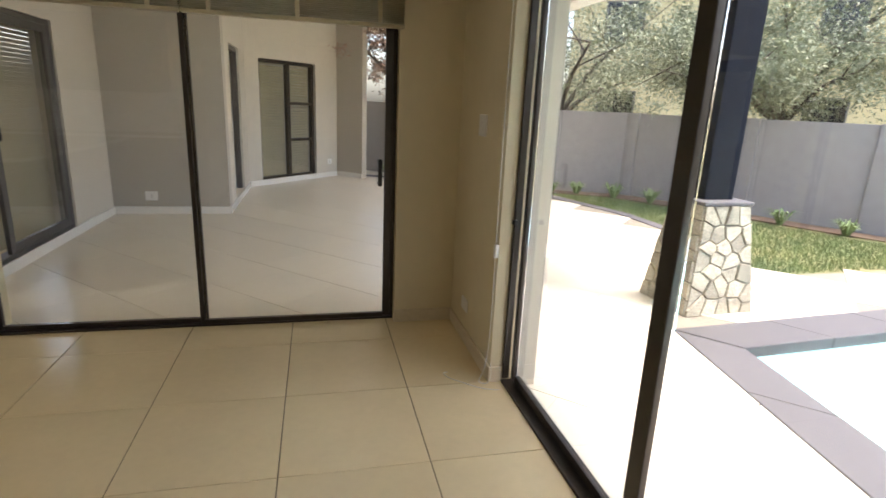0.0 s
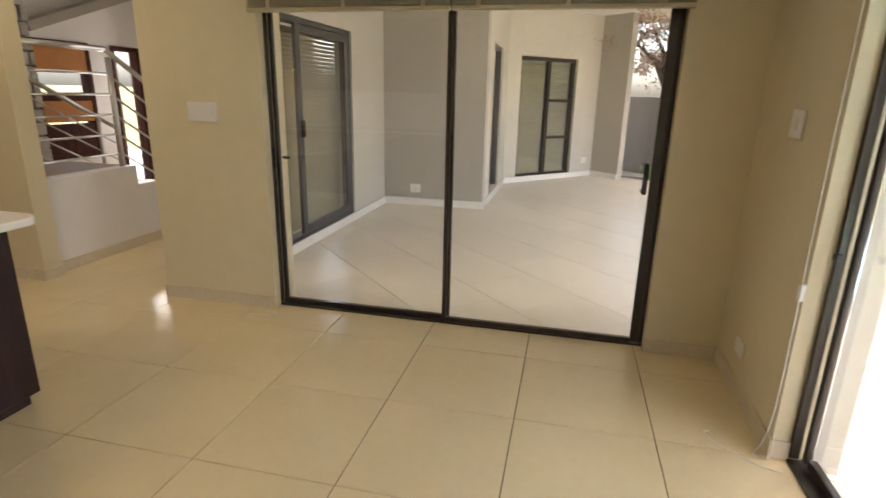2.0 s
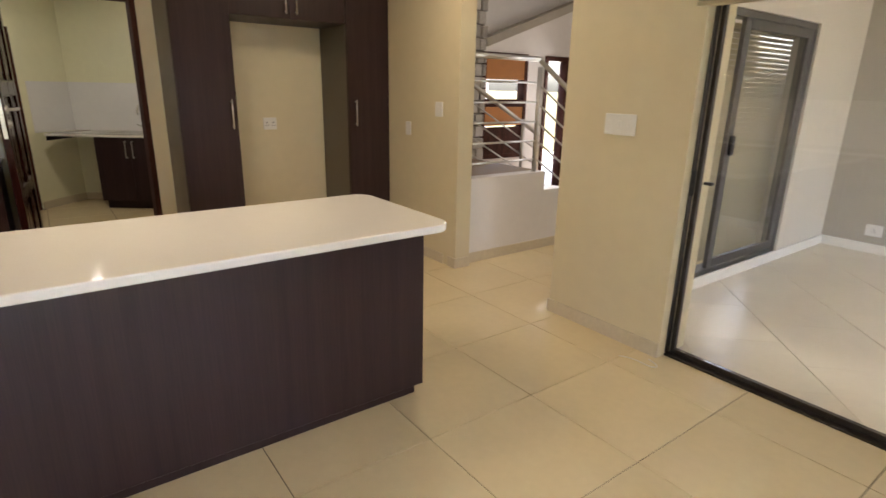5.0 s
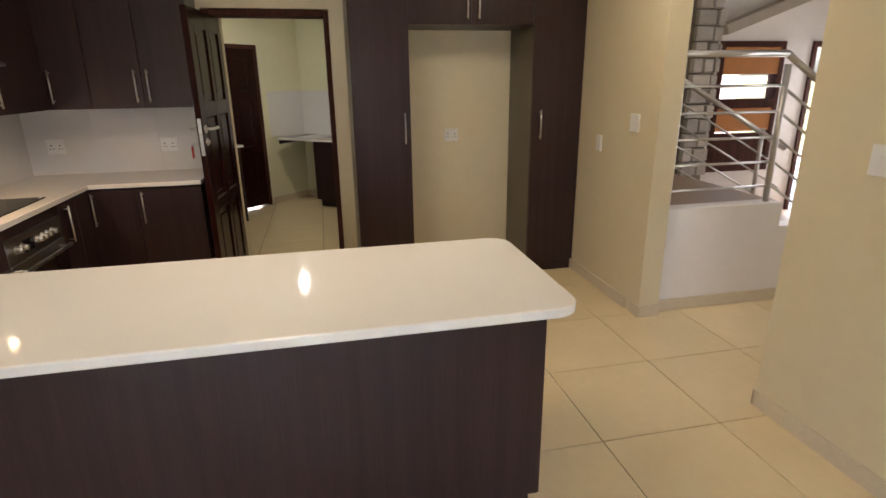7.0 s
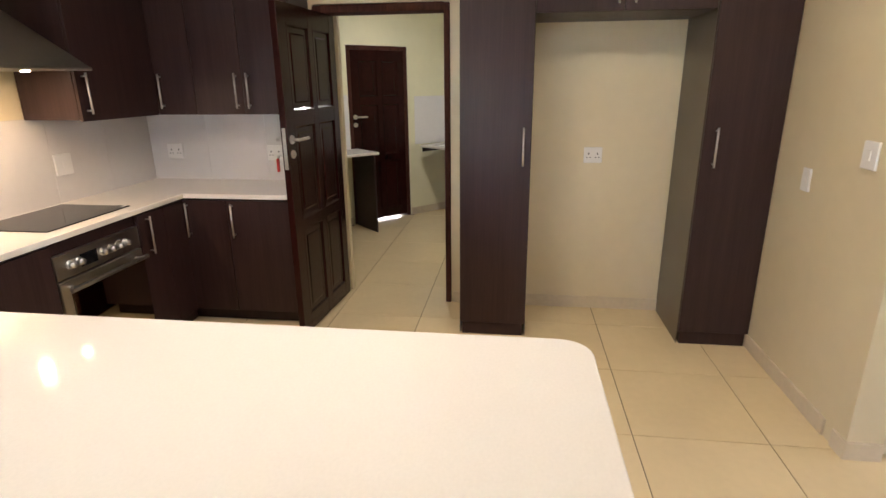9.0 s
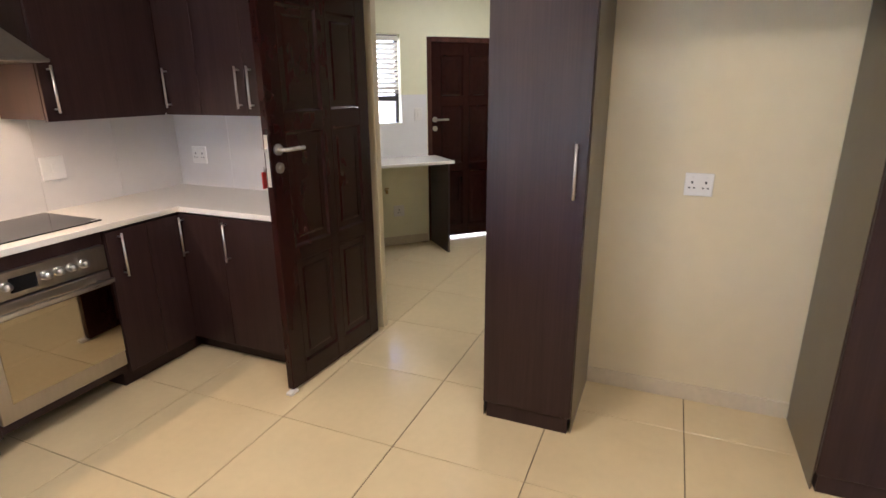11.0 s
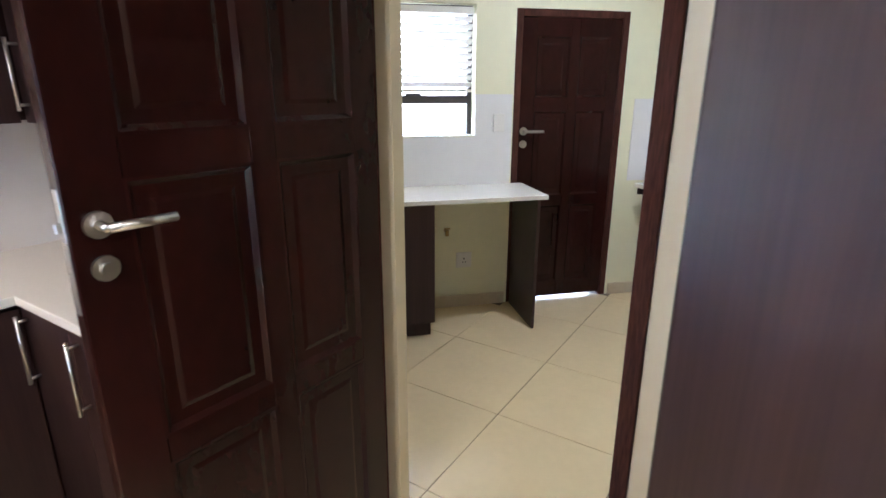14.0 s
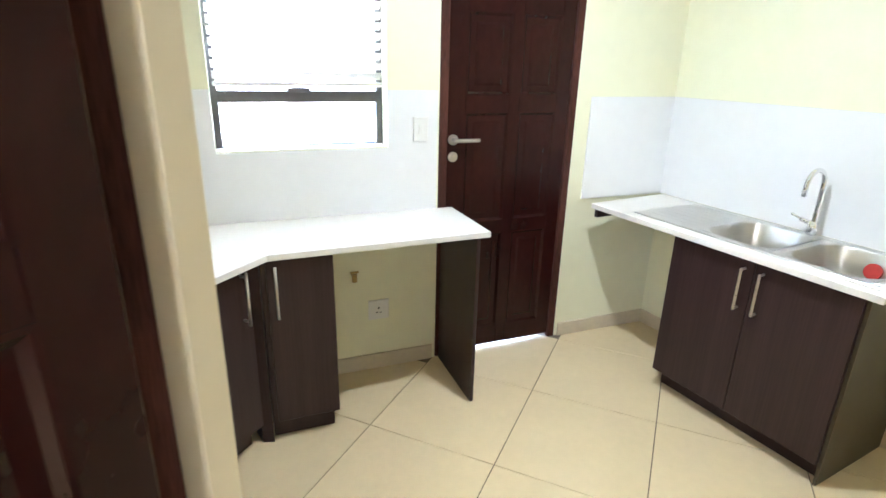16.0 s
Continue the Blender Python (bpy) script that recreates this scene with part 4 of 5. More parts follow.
ob = part("pane", boxes((-1.665, 2.50, 0.15, -1.659, 3.49, 1.88)), GLASS, pd)
ob.visible_shadow = False
part("handle", boxes((-1.645, 2.44, 0.98, -1.61, 2.48, 1.13), bevel=0.008), BLACK, pd)
hall_blind = thing("slatted_blind", "beige horizontal slatted blind behind the patio door", "blind")
sl = mesh_of("slat", boxes((-0.024, -0.62, -0.0014, 0.024, 0.62, 0.0014)), BLIND)
part("headrail", boxes((-1.84, 2.44, 1.90, -1.80, 3.68, 1.94)), BLIND, hall_blind)
for i in range(47):
    s = new("slat", sl)
    s.parent = hall_blind
    s.matrix_basis = Matrix.Translation((-1.825, 3.06, 0.08 + i * 0.0395)) @ Matrix.Rotation(radians(54), 4, "Y")
socket("wall_socket", "white outdoor socket on the grey patio wall", facing(-1.19, 4.66, 0.18, 180), 0.14, 0.11, 1)
socket("wall_socket", "white outdoor socket beside the wing window", WING @ Matrix.Translation((2.1, 0, 0.25)) @ Matrix.Rotation(math.pi, 4, "Z"), 0.12, 0.10, 1)
rd = thing("door_4", "dark framed glass door in the patio return wall", "door", kind="structure")
part("door_frame", boxes((-0.46, 5.25, 0.05, -0.33, 5.31, 2.05), (-0.46, 6.14, 0.05, -0.33, 6.2, 2.05), (-0.46, 5.31, 1.99, -0.33, 6.14, 2.05), bevel=0.003), ALU_GREY, rd)
part("pane", boxes((-0.42, 5.31, 0.05, -0.412, 6.14, 1.99)), FROST, rd)
part("backing", boxes((-0.60, 5.2, 0.0, -0.52, 6.25, 2.1)), OUT_GREY, rd)
ww = thing("window_4", "bronze aluminium window of the wing with slatted blinds", "window", WING, kind="structure")
part("window_frame", boxes((0.45, 0.05, 0.02, 0.51, 0.13, 2.0), (1.69, 0.05, 0.02, 1.75, 0.13, 2.0), (0.51, 0.05, 0.02, 1.69, 0.13, 0.08), (0.51, 0.05, 1.94, 1.69, 0.13, 2.0), (1.10, 0.05, 0.08, 1.17, 0.13, 1.94), bevel=0.003), ALU, ww)
part("transom", boxes((1.17, 0.06, 0.66, 1.69, 0.12, 0.71), (1.17, 0.06, 1.28, 1.69, 0.12, 1.33), bevel=0.002), ALU, ww)
ob = part("pane", boxes((0.51, 0.085, 0.08, 1.69, 0.091, 1.94)), GLASS, ww)
ob.visible_shadow = False
for x0, x1, tilt, lab in ((0.50, 1.12, 60, "closed beige slatted blind in the wing window"), (1.14, 1.70, 52, "open beige slatted blind in the wing window")):
    wing_blind = thing("slatted_blind", lab, "blind", WING)
    half = (x1 - x0) / 2
    sl2 = mesh_of("slat", boxes((-half, -0.023, -0.0014, half, 0.023, 0.0014)), BLIND)
    part("headrail", boxes((x0, 0.14, 1.93, x1, 0.19, 1.97)), BLIND, wing_blind)
    for i in range(40):
        s = new("slat", sl2)
        s.parent = wing_blind
        s.matrix_basis = Matrix.Translation(((x0 + x1) / 2, 0.165, 0.09 + i * 0.046)) @ Matrix.Rotation(radians(tilt), 4, "X")
# unseen room; gap in its back wall added so light reaches the blinds
structure("wall_wing_room", boxes((0.2, 2.2, -0.1, 0.6, 2.3, 3.2), (2.3, 2.2, -0.1, 2.6, 2.3, 3.2), (0.6, 2.2, -0.1, 2.3, 2.3, 0.3), (0.6, 2.2, 2.3, 2.3, 2.3, 3.2), (0.1, 0.2, -0.1, 0.2, 2.3, 3.2), (2.6, 0.2, -0.1, 2.7, 2.3, 3.2), (0.1, 0.2, 3.1, 2.7, 2.3, 3.2), (0.1, 0.2, -0.1, 2.7, 2.3, 0.0)), OUT_LIGHT, "pale unseen room behind the wing window, opened at the back for light", at=WING)

# blind drawn up over the patio door
pb = thing("slatted_blind", "beige timber slatted blind drawn up over the sliding door", "blind")
for x0, x1 in ((-1.10, 0.075), (0.085, 1.27)):
    part("valance", boxes((x0, 0.80, 2.10, x1, 0.862, 2.17), bevel=0.003), BLIND, pb)
    slat = mesh_of("slat", boxes((x0, 0.812, -0.0016, x1, 0.860, 0.0016), bevel=0.0008), BLIND)
    for i in range(26):
        s = new("slat", slat)
        s.parent = pb
        s.matrix_basis = Matrix.Translation((0, rs.uniform(-0.002, 0.002), 1.842 + i * 0.0098))
    part("bottom_rail", boxes((x0, 0.812, 1.815, x1, 0.860, 1.836), bevel=0.003), BLIND, pb)
    for cx in (0.12, 0.5, 0.88):
        xx = x0 + (x1 - x0) * cx
        part("ladder_tape", boxes((xx - 0.012, 0.808, 1.83, xx + 0.012, 0.8105, 2.1)), BLIND, pb)


def wire(name, pts, r, mat, label, category):
    cu_ = bpy.data.curves.new(name, "CURVE")
    cu_.dimensions, cu_.bevel_depth, cu_.bevel_resolution = "3D", r, 2
    sp = cu_.splines.new("NURBS")
    sp.points.add(len(pts) - 1)
    for q, p in zip(sp.points, pts):
        q.co = (*p, 1)
    sp.use_endpoint_u = True
    tmp = bpy.data.objects.new(name, cu_)
    me = bpy.data.meshes.new_from_object(tmp)
    bpy.data.objects.remove(tmp)
    me.materials.append(mat)
    return tagged(new(name, me), label, category)


wire("blind_cord", [(1.63, 0.02, 2.05), (1.622, 0.0, 1.2), (1.62, -0.01, 0.7), (1.62, -0.03, 0.3), (1.60, -0.03, 0.05), (1.56, 0.0, 0.006), (1.62, -0.06, 0.004), (1.64, -0.03, 0.05), (1.63, -0.03, 0.12)], 0.0022, CABLE, "white blind cord hanging to the floor", "cord")
wire("loose_cable", [(1.44, 0.12, 0.004), (1.40, 0.10, 0.02), (1.42, 0.06, 0.004), (1.5, 0.0, 0.004), (1.58, -0.09, 0.004), (1.66, -0.10, 0.004)], 0.002, CABLE, "thin white cable lying loose on the floor tiles", "cable")
single("cord_cleat", boxes((1.615, -0.008, 0.68, 1.64, 0.012, 0.75), bevel=0.005), WHITE_PLASTIC, "small white plastic cord cleat on the wall", "cleat")
wire("loose_string", [(-1.20, 0.70, 0.004), (-1.12, 0.74, 0.012), (-1.02, 0.70, 0.004), (-0.98, 0.78, 0.004), (-1.08, 0.80, 0.004)], 0.002, CABLE, "short white string lying on the floor tiles", "string")

# ---- garden ----
structure("ground", boxes((-600, -600, -0.6, 600, 600, -0.56)), GRASS, "wide grassy ground", "ground")
lawn = structure("lawn", prism([(4.72, 1.62), (8.9, 1.72), (10, 3), (8.4, 9.5), (-2, 12), (1.0, 8.6), (4.4, 7.3), (4.75, 6.1), (5.25, 4.6), (5.3, 3.4), (5.05, 2.3)], -0.5, -0.085), GRASS, "lawn with green and dry patches", "lawn")
border = [(1.2, 8.55), (4.25, 7.2), (4.6, 6.05), (5.1, 4.6), (5.15, 3.45), (4.9, 2.35), (4.58, 1.66), (4.72, 1.6), (5.07, 2.3), (5.32, 3.4), (5.27, 4.62), (4.77, 6.15), (4.4, 7.4), (1.3, 8.75)]
structure("kerb_border", prism(border, -0.5, -0.034, 0.004, 1), COPING, "grey stone edging between paving and lawn", "edging")
structure("soil_bed", prism([(4.9, 7.05), (6.25, 6.5), (7.3, 4.85), (8.2, 3.2), (9.0, 1.9), (8.75, 1.85), (7.7, 3.3), (6.9, 4.75), (5.9, 6.2), (4.9, 6.7)], -0.4, -0.065), SOIL, "strip of dry brown soil along the garden wall", "soil")
paving = structure("paving", prism([(-1.62, 1.09), (1.9, 1.09), (1.9, -6.0), (2.55, -6.0), (2.80, -1.6), (3.17, 0.57), (9.0, 0.97), (9.0, 1.7), (4.72, 1.64), (5.05, 2.3), (5.15, 3.45), (5.1, 4.6), (4.6, 6.05), (4.25, 7.2), (1.2, 8.55), (-0.5, 7.0), (-0.5, 4.7), (-1.62, 4.7)], -0.5, -0.046), PATIO_GROUT, "terrace paving of pale tiles laid diagonally", "paving")

# garden wall in panels between pilasters
gw = [(0.6, 10.2), (5.0, 7.15), (6.38, 6.63), (7.42, 4.96), (8.29, 3.33), (9.6, 0.8), (11.0, -2.0)]
for k, ((ax, ay), (bx, by)) in enumerate(zip(gw, gw[1:])):
    L = math.hypot(bx - ax, by - ay)
    m = Matrix.Translation((ax, ay, 0)) @ Matrix.Rotation(math.atan2(by - ay, bx - ax), 4, "Z")
    structure("garden_wall_%d" % (k + 1), boxes((0, 0, -0.5, L, 0.15, 1.40), (-0.17, -0.045, -0.5, 0.17, 0.20, 1.41), bevel=0.004), GARDEN_GREY, "grey plastered garden boundary wall with pilasters", at=m)

# stone pillar with steel post
pl = thing("pillar", "tapered stone-clad pillar carrying a dark blue steel post", "pillar", Matrix.Translation((3.72, 1.08, -0.045)) @ Matrix.Rotation(radians(2), 4, "Z"))
core = bmesh.new()
bmesh.ops.create_cube(core, size=1, matrix=Matrix.LocRotScale((0, 0, 0.41), None, (0.60, 0.54, 0.82)))
for v in core.verts:
    if v.co.z > 0.5:
        v.co.x *= 0.66
        v.co.y *= 0.66
part("core", core, MORTAR, pl)
part("cap", boxes((-0.22, -0.20, 0.82, 0.22, 0.20, 0.85), bevel=0.006), COPING, pl, "flat grey stone cap")
part("post", boxes((-0.13, -0.075, 0.85, 0.13, 0.075, 2.62), bevel=0.004), NAVY, pl, "dark blue painted steel post")
rs = random.Random(11)


def clipped(poly, px, py, nx, ny):
    """The part of a convex outline behind the line through (px, py) with that normal."""
    out = []
    for (ax, ay), (bx, by) in zip(poly, poly[1:] + poly[:1]):
        da, db = (ax - px) * nx + (ay - py) * ny, (bx - px) * nx + (by - py) * ny
        if da <= 0:
            out.append((ax, ay))
        if da * db < 0:
            k = da / (da - db)
            out.append((ax + (bx - ax) * k, ay + (by - ay) * k))
    return out


# random rubble: each stone is what lies nearest to its own middle
for side in range(4):
    half_w, half_d = (0.30, 0.27) if side % 2 == 0 else (0.27, 0.30)
    lean = math.atan(half_d * 0.34 / 0.82)
    tall = 0.82 / math.cos(lean)
    sites = []
    for row in range(7):
        z = (row + 0.5) * tall / 7
        half = half_w * (1 - 0.34 * z / tall)
        n = rs.choice((4, 5, 5)) if row < 4 else rs.choice((3, 4, 4))
        for q in range(n):
            sites.append((-half + (q + rs.uniform(0.2, 0.8)) * 2 * half / n, z + rs.uniform(-0.055, 0.055)))
    for sx, sz in sites:
        poly = [(-half_w, 0.0), (half_w, 0.0), (half_w * 0.66, tall), (-half_w * 0.66, tall)]
        for ox, oz in sites:
            if (ox, oz) != (sx, sz):
                L = math.hypot(ox - sx, oz - sz)
                nx, nz = (ox - sx) / L, (oz - sz) / L
                poly = clipped(poly, (ox + sx) / 2 - nx * 0.005, (oz + sz) / 2 - nz * 0.005, nx, nz)
        poly = [q for k, q in enumerate(poly) if math.dist(q, poly[k - 1]) > 0.006]
        if len(poly) < 3:
            continue
        stone = prism([(u - sx, v - sz) for u, v in poly], -0.01, rs.uniform(0.012, 0.024))
        bmesh.ops.bevel(stone, geom=[e for e in stone.edges if all(v.co.z > 0.005 for v in e.verts)], offset=0.006, segments=1, affect="EDGES")
        m = Matrix.Rotation(radians(90 * side), 4, "Z") @ Matrix.Translation((0, -half_d, 0)) @ Matrix.Rotation(math.pi / 2 - lean, 4, "X") @ Matrix.Translation((sx, sz, 0))
        part("stone", stone, STONE, pl, at=m)

# pool
pool = thing("pool", "turquoise swimming pool with grey stone coping", "pool")
part("shell", prism([(3.42, 0.24), (9.0, 0.62), (9.0, -6), (2.45, -6.0), (2.86, -1.6)], -0.55, -0.48), POOL, pool)
part("water", prism([(3.40, 0.26), (9.0, 0.64), (9.0, -6), (2.43, -6.0), (2.84, -1.6)], -0.17, -0.16), WATER, pool, "clear turquoise water").visible_shadow = False
part("side_wall", prism([(3.40, 0.26), (9.0, 0.64), (9.0, 0.70), (3.38, 0.30)], -0.55, -0.07), POOL, pool)
part("side_wall", prism([(3.40, 0.26), (3.36, 0.30), (2.36, -6.0), (2.43, -6.0)], -0.55, -0.07), POOL, pool)
p0, p1 = Vector((3.17, 0.56, 0)), Vector((2.12, -6.0, 0))
q0, q1 = Vector((3.46, 0.22, 0)), Vector((2.50, -6.0, 0))
for k in range(8):
    a, b = k / 8 + 0.0006, (k + 1) / 8 - 0.0006
    c4 = [p0.lerp(p1, a), q0.lerp(q1, a), q0.lerp(q1, b), p0.lerp(p1, b)]
    part("coping_slab", prism([(c.x, c.y) for c in c4], -0.12, -0.034, 0.006, 1), COPING, pool)
p0, p1 = Vector((3.17, 0.58, 0)), Vector((9.0, 0.98, 0))
q0, q1 = Vector((3.46, 0.24, 0)), Vector((9.0, 0.60, 0))
for k in range(7):
    a, b = k / 7 + 0.0006, (k + 1) / 7 - 0.0006
    c4 = [p0.lerp(p1, a), q0.lerp(q1, a), q0.lerp(q1, b), p0.lerp(p1, b)]
    part("coping_slab", prism([(c.x, c.y) for c in c4][::-1], -0.12, -0.034, 0.006, 1), COPING, pool)


# ---- planting ----
def leaves(count, place, size, seed, droop=0.3):
    """Many small pointed leaves; place(r) gives a position."""
    r = random.Random(seed)
    verts, faces = [], []
    for _ in range(count):
        c = place(r)
        d = Vector((r.gauss(0, 1), r.gauss(0, 1), r.gauss(0, 1) - droop)).normalized()
        side = d.cross(Vector((r.gauss(0, 1), r.gauss(0, 1), r.gauss(0, 1)))).normalized()
        l = size * r.uniform(0.6, 1.3)
        w = l * 0.32
        i = len(verts)
        verts += [c - d * l / 2, c + side * w / 2, c + d * l / 2, c - side * w / 2]
        faces.append((i, i + 1, i + 2, i + 3))
    me = bpy.data.meshes.new("crown")
    me.from_pydata([tuple(v) for v in verts], [], faces)
    return me


def tree(x, y, z, label, trunk_h, spread, crown_h, count, seed, mat=None, leaf=0.068):
    t = thing("tree", label, "tree", Matrix.Translation((x, y, z)))
    r = random.Random(seed)
    wood = bmesh.new()
    tips = []
    base = Vector((0, 0, 0))
    fork = Vector((r.uniform(-0.15, 0.15), r.uniform(-0.15, 0.15), trunk_h))
    rod(wood, base, fork, 0.13, 0.09, 10)
    for k in range(7):
        a = 2 * math.pi * k / 7 + r.uniform(-0.3, 0.3)
        tip = fork + Vector((math.cos(a) * spread * r.uniform(0.4, 0.8), math.sin(a) * spread * r.uniform(0.4, 0.8), crown_h * r.uniform(0.3, 0.8)))
        mid = fork.lerp(tip, 0.5) + Vector((0, 0, 0.2))
        rod(wood, fork, mid, 0.06, 0.04, 8)
        rod(wood, mid, tip, 0.04, 0.015, 8)
        tips += [mid, tip]
        for _ in range(4):
            e = tip + Vector((r.gauss(0, 0.5), r.gauss(0, 0.5), r.gauss(0.1, 0.4))) * spread * 0.5
            rod(wood, mid.lerp(tip, r.uniform(0.2, 1)), e, 0.018, 0.005, 5)
            tips.append(e)
    part("trunk", wood, BARK, t, "dark slender trunk and limbs")
    clumps = []
    for e in tips:
        for _ in range(3):
            clumps.append((e + Vector((r.gauss(0, 0.28), r.gauss(0, 0.28), r.gauss(-0.05, 0.24))) * spread * 0.55, r.uniform(0.16, 0.36) * spread * 0.5))

    def place(q):
        c, s = q.choice(clumps)
        return c + Vector((q.gauss(0, 1), q.gauss(0, 1), q.gauss(0, 0.8))) * s * 0.6
    me = leaves(count, place, leaf, seed)
    me.materials.append(mat or LEAF)
    ob = new("crown", me)
    ob.parent = t
    return t


tree(5.6, 8.0, -0.1, "grey-green olive tree leaning over the garden wall", 1.3, 2.2, 2.4, 32000, 3)
tree(8.6, 5.6, -0.1, "tall grey-green tree with a wide loose crown", 1.4, 2.4, 2.6, 36000, 4)
tree(7.1, 5.15, -0.1, "grey-green tree with branches drooping over the wall", 1.2, 1.5, 2.2, 24000, 8)
tree(2.36, 8.55, -0.1, "small tree with reddish leaves beside the wing", 1.45, 1.1, 1.7, 7000, 6, LEAF_PINK)
tree(10.5, 3.6, -0.1, "grey-green tree behind the garden wall", 1.4, 2.0, 2.2, 18000, 9)
for px, py, s in ((5.4, 6.55, 0.22), (5.9, 6.1, 0.26), (6.3, 5.6, 0.24), (6.9, 4.5, 0.26), (7.3, 3.9, 0.24), (7.7, 3.2, 0.22), (5.0, 6.75, 0.2), (2.2, 8.2, 0.28)):
    r9 = random.Random(int(px * 100))
    tuft = bmesh.new()
    for _ in range(60):
        a, l = r9.uniform(0, 6.283), s * r9.uniform(0.7, 1.3)
        d = Vector((math.cos(a), math.sin(a), 0))
        sd = Vector((-d.y, d.x, 0)) * 0.008
        o = d * 0.03
        vs = [tuft.verts.new(o - sd), tuft.verts.new(o + sd), tuft.verts.new(o + d * l * 0.45 + sd + Vector((0, 0, l * 0.8))), tuft.verts.new(o + d * l * 0.45 - sd + Vector((0, 0, l * 0.8))), tuft.verts.new(o + d * l * 0.9 + Vector((0, 0, l * 0.65)))]
        tuft.faces.new(vs[:4])
        tuft.faces.new((vs[3], vs[2], vs[4]))
    single("agapanthus", tuft, GRASS_BLADE, "clump of green strap leaves in the soil bed", "plant", group="bed plants", at=Matrix.Translation((px, py, -0.07)))
gr = random.Random(21)
gv, gf = [], []
poly = [(4.9, 1.75), (8.3, 1.9), (6.7, 4.7), (5.8, 6.1), (4.9, 6.6), (5.4, 4.6), (5.4, 3.4)]
while len(gf) < 22000:
    gx, gy = gr.uniform(4.8, 8.6), gr.uniform(1.7, 6.8)
    inside = False
    for (x1, y1), (x2, y2) in zip(poly, poly[1:] + poly[:1]):
        if (y1 > gy) != (y2 > gy) and gx < (x2 - x1) * (gy - y1) / (y2 - y1) + x1:
            inside = not inside
    if not inside:
        continue
    a, l = gr.uniform(0, 6.283), gr.uniform(0.03, 0.07)
    i = len(gv)
    gv += [(gx, gy, -0.086), (gx + 0.008 * math.cos(a), gy + 0.008 * math.sin(a), -0.086), (gx + gr.gauss(0, 0.015), gy + gr.gauss(0, 0.015), -0.086 + l)]
    gf.append((i, i + 1, i + 2))
me = bpy.data.meshes.new("grass")
me.from_pydata(gv, [], gf)
me.materials.append(GRASS_BLADE)
tagged(new("grass", me), "short green and dry grass blades on the lawn", "grass", kind="stuff")


def house(name, label, m, w, d, h, mat):
    hs = thing(name, label, "house", m)
    part("wall", boxes((0, 0, -0.6, w, d, h)), mat, hs)
    rf = bmesh.new()
    vs = [rf.verts.new(p) for p in ((-0.4, -0.4, h), (w + 0.4, -0.4, h), (w + 0.4, d + 0.4, h), (-0.4, d + 0.4, h), (w * 0.25, d / 2, h + 1.6), (w * 0.75, d / 2, h + 1.6))]
    for q in ((0, 1, 5, 4), (1, 2, 5), (2, 3, 4, 5), (3, 0, 4), (3, 2, 1, 0)):
        rf.faces.new([vs[i] for i in q])
    part("roof", rf, ROOF, hs)
    for k in range(int(w // 3)):
        for zz in (0.9, 3.6):
            if zz + 1.2 < h:
                wn_ = part("window", boxes((1 + k * 3, -0.04, zz, 2.2 + k * 3, 0.02, zz + 1.2), bevel=0.01), ALU_GREY, hs)
                part("window_pane", boxes((1.06 + k * 3, -0.045, zz + 0.06, 2.14 + k * 3, -0.041, zz + 1.14)), BLACK_GLASS, wn_)
    return hs


house("house", "ochre yellow plastered neighbouring house with tiled roof", Matrix.Translation((9.0, 15.0, 0)) @ Matrix.Rotation(radians(-30), 4, "Z"), 12, 8, 5.6, HOUSE_YELLOW)
house("house", "white plastered neighbouring house with tiled roof", Matrix.Translation((20.0, 9.0, 0)) @ Matrix.Rotation(radians(-60), 4, "Z"), 12, 8, 3.4, HOUSE_WHITE)
# assumed plain yard walls: white behind the scullery window, grey darkens the stair windows
structure("yard_wall", boxes((-12.2, -9.0, -0.5, -12.0, 0.5, 2.1), (-12.0, -9.2, -0.5, -4.0, -9.0, 2.1)), HOUSE_WHITE, "pale plastered yard wall outside the windows")
structure("yard_wall_stair", boxes((-12.2, 0.5, -0.5, -12.0, 9.0, 2.1)), GARDEN_GREY, "added grey backdrop standing in for the dark view outside the stair windows")
structure("yard_paving", boxes((-12.0, -9.0, -0.5, -4.6, -3.45, -0.1), (-12.0, -3.45, -0.5, -8.2, 9.0, -0.1), (-8.2, 1.1, -0.5, -5.45, 9.0, -0.13)), PATIO_TILE, "pale concrete yard paving outside the windows", "paving")

# ---- unseen ceiling fittings added at the room lamps, the dining one invented ----
bulb = glow_material("lamp_glow", (1.0, 0.86, 0.62), 1.2)
for lx, ly in ((-2.3, -1.5), (-2.6, 0.35), (0.1, -2.6), (-6.14, -1.47)):
    cl = thing("ceiling_light", "added round white ceiling light, out of view, with a glowing diffuser", "ceiling light", Matrix.Translation((lx, ly, H)), "ceiling lights")
    part("rim", rod(bmesh.new(), (0, 0, -0.03), (0, 0, 0.0), 0.15, sides=28), WHITE_PLASTIC, cl)
    part("diffuser", rod(bmesh.new(), (0, 0, -0.042), (0, 0, -0.03), 0.055, sides=28), bulb, cl)

# ---- splashback tiles ----
JT = 0.0008
for i in range(3):
    y0, y1 = -3.245 + i * 0.45, min(-3.245 + (i + 1) * 0.45, -1.96)
    part("tile", boxes((-4.4955, y0 + JT, 0.902, -4.491, y1 - JT, 1.398), bevel=0.001), WALL_TILE, splash)
for i in range(8):
    x0, x1 = -4.495 + i * 0.45, min(-4.495 + (i + 1) * 0.45, -0.8)
    part("tile", boxes((x0 + JT, -3.2455, 0.902, x1 - JT, -3.241, 1.398), bevel=0.001), WALL_TILE, splash)

# ---- floor tiles, 0.6 m, one object each ----
T, J = 0.6, 0.0022
tile_mesh = {}


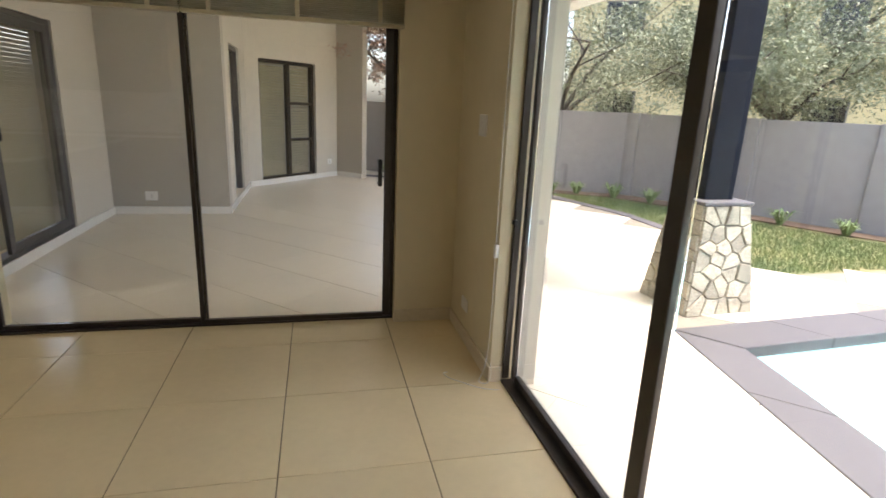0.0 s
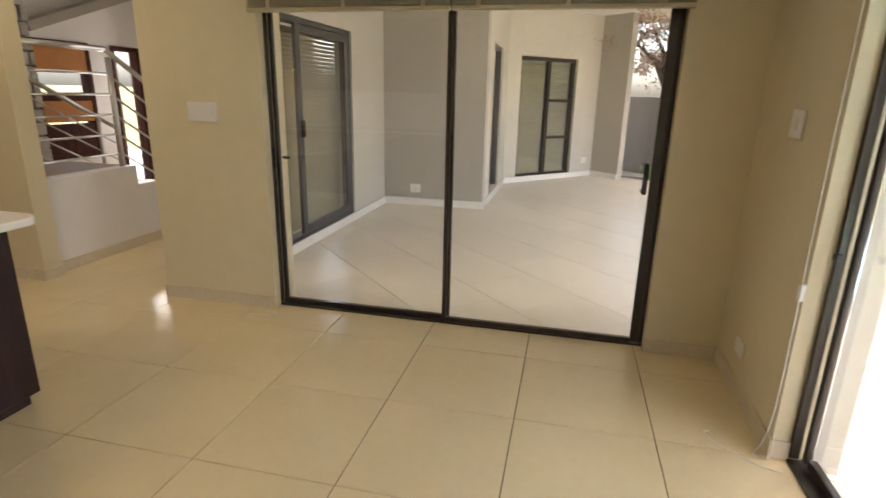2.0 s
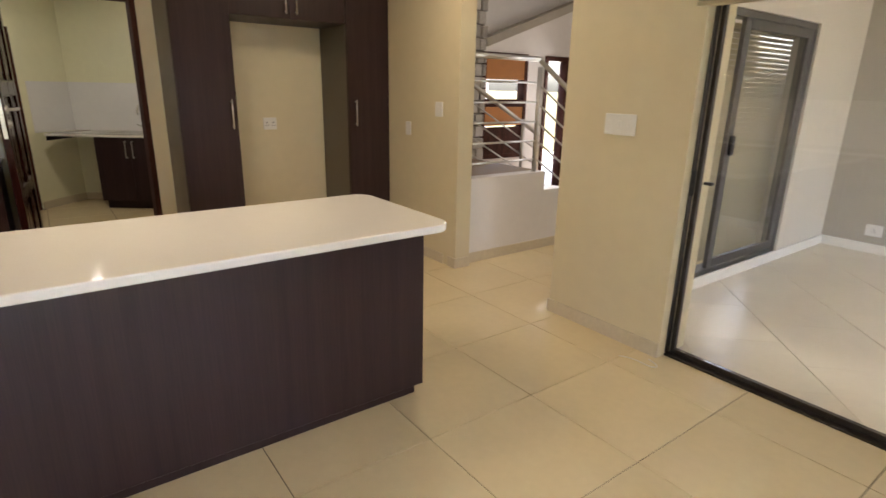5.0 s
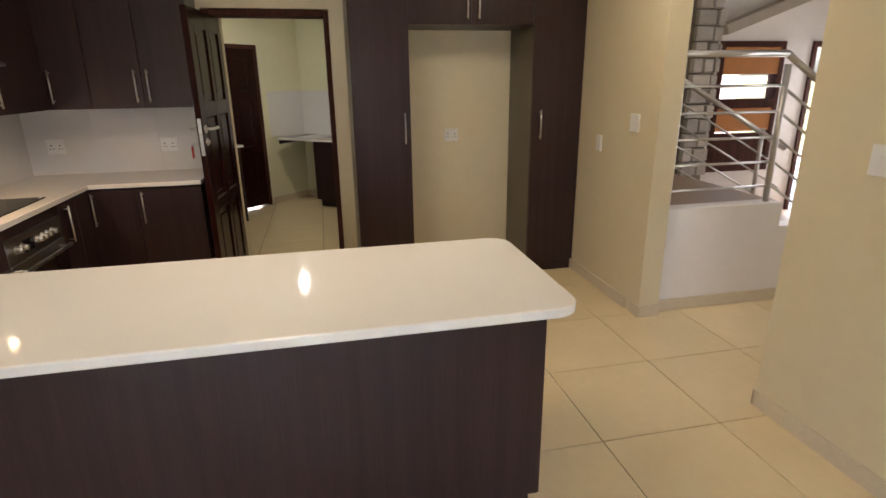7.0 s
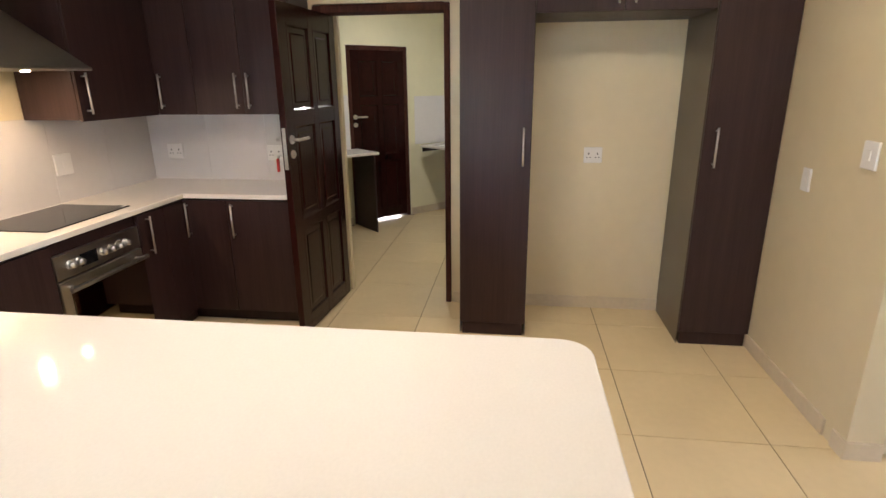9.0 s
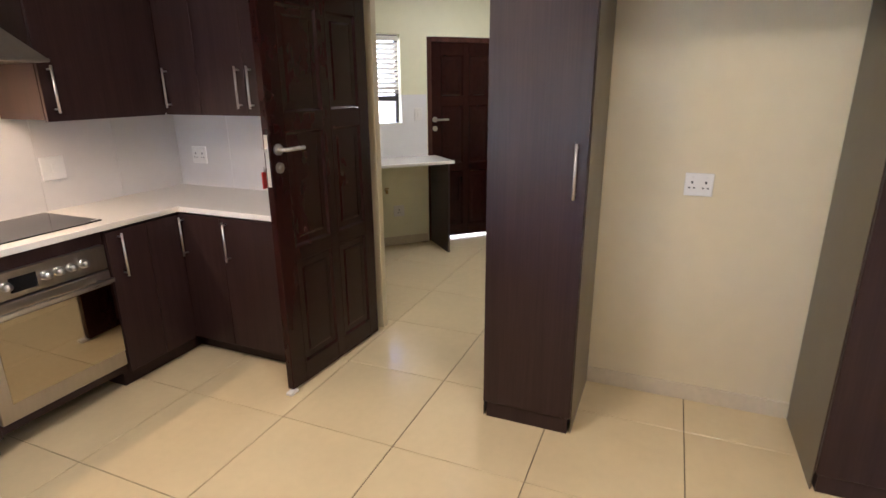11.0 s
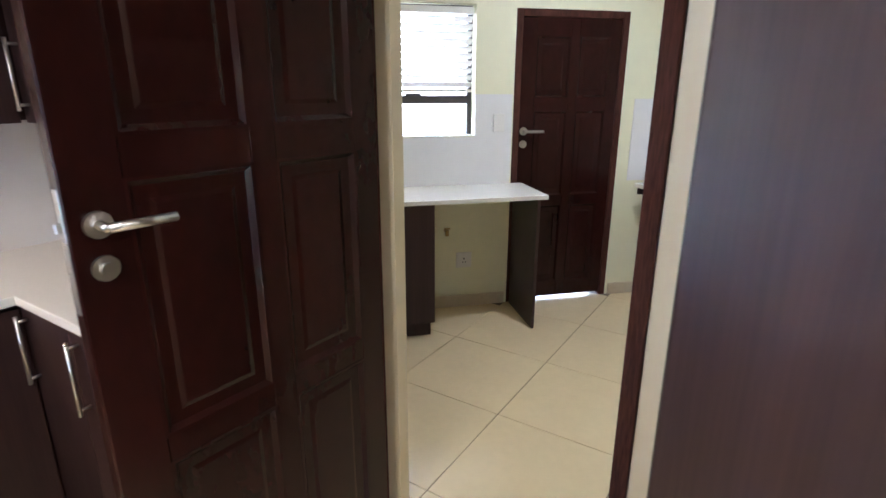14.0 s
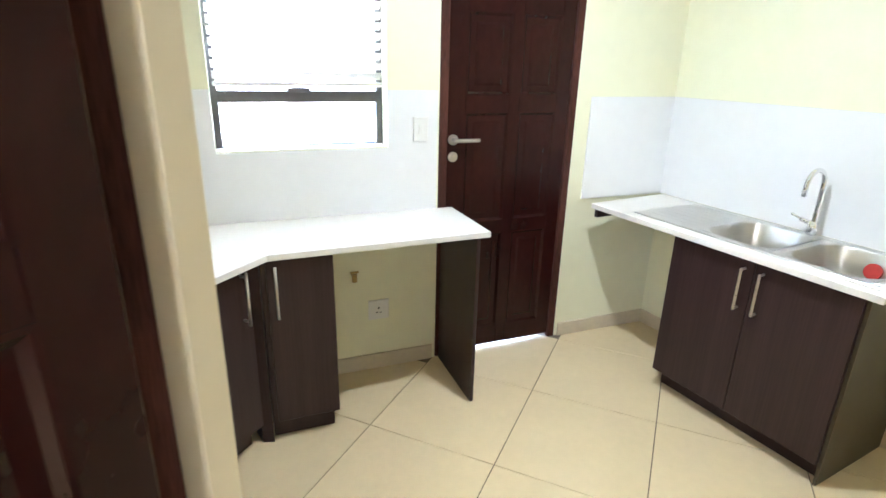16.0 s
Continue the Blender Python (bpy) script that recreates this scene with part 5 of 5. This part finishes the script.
def floor_tile(x0, y0, x1, y1):
    w, d = round(x1 - x0, 3), round(y1 - y0, 3)
    if (w, d) not in tile_mesh:
        tile_mesh[w, d] = mesh_of("tile", boxes((-w / 2 + J, -d / 2 + J, -0.009, w / 2 - J, d / 2 - J, 0), bevel=0.0012), TILE)
    ob = new("tile", tile_mesh[w, d])
    ob.parent = floor
    ob.matrix_basis = Matrix.Translation(((x0 + x1) / 2, (y0 + y1) / 2, 0))


for i in range(-13, 3):
    for j in range(-9, 9):
        x0, y0 = i * T, j * T
        x1, y1 = x0 + T, y0 + T
        if y0 >= 0.99 and not (-3.0 <= x0 + 0.01 and x1 <= -1.79 and y1 <= 5.5):
            continue
        if y0 < 0.99 and x0 < -4.9 and (y1 < -3.3 or x0 + y0 < -9.95):
            continue
        if x1 < -0.9 and y1 < -3.3:
            continue
        floor_tile(x0, y0, min(x1, 1.71), min(y1, 1.0) if y0 < 0.99 and y1 > 1.0 and not (-3.0 <= x0 + 0.01 and x1 <= -1.79) else y1)

# ---- terrace tiles, laid diagonally ----
pt = mesh_of("tile", boxes((-0.3 + 0.0006, -0.3 + 0.002, -0.01, 0.3 - 0.0006, 0.3 - 0.002, 0.006), bevel=0.0005), PATIO_TILE)
area = [(-1.95, 0.85), (1.55, 0.85), (1.55, -4.5), (2.5, -4.5), (2.9, -1.6), (3.18, 0.6), (6.6, 0.85), (6.6, 1.6), (4.7, 1.6), (4.98, 2.3), (5.1, 3.45), (5.05, 4.6), (4.5, 6.1), (4.0, 7.1), (2.0, 9.2), (-1.5, 7.4), (-1.5, 5.0), (-1.95, 5.0)]
base_ = Matrix.Translation((0.49, 0.49, -0.046)) @ Matrix.Rotation(radians(-45), 4, "Z")
for i in range(-14, 14):
    for j in range(-8, 18):
        p = base_ @ Vector((i * T + (j % 2) * 0.3, j * T + 0.3, 0))
        inside = False
        for (x1, y1), (x2, y2) in zip(area, area[1:] + area[:1]):
            if (y1 > p.y) != (y2 > p.y) and p.x < (x2 - x1) * (p.y - y1) / (y2 - y1) + x1:
                inside = not inside
        corners = [p + Matrix.Rotation(radians(-45), 3, "Z") @ Vector((sx * 0.298, sy * 0.298, 0)) for sx, sy in ((-1, -1), (1, -1), (1, 1), (-1, 1))]
        a_, b_ = (Vector((3.17, 0.57, 0)), Vector((2.12, -6.0, 0))) if p.y < 0.56 else (Vector((9.0, 0.97, 0)), Vector((3.17, 0.57, 0)))
        side = [(b_ - a_).cross(c - a_).z for c in corners]
        near_pool = -4.6 < p.y < 1.3 and 1.5 < p.x < 6.7 and (p.y < 0.56 or p.x > 2.95)
        if near_pool and max(side) * min(side) < 0:
            keep = []
            for q in range(4):
                c0, c1, s0, s1 = corners[q], corners[(q + 1) % 4], side[q], side[(q + 1) % 4]
                if s0 < 0:
                    keep.append(c0)
                if s0 * s1 < 0:
                    keep.append(c0.lerp(c1, s0 / (s0 - s1)))
            if len(keep) > 2:
                part("tile", prism([(c.x, c.y) for c in keep], -0.056, -0.040), PATIO_TILE, paving)
        elif inside:
            ob = new("tile", pt)
            ob.parent = paving
            ob.matrix_basis = Matrix.Translation(p) @ Matrix.Rotation(radians(-45), 4, "Z")
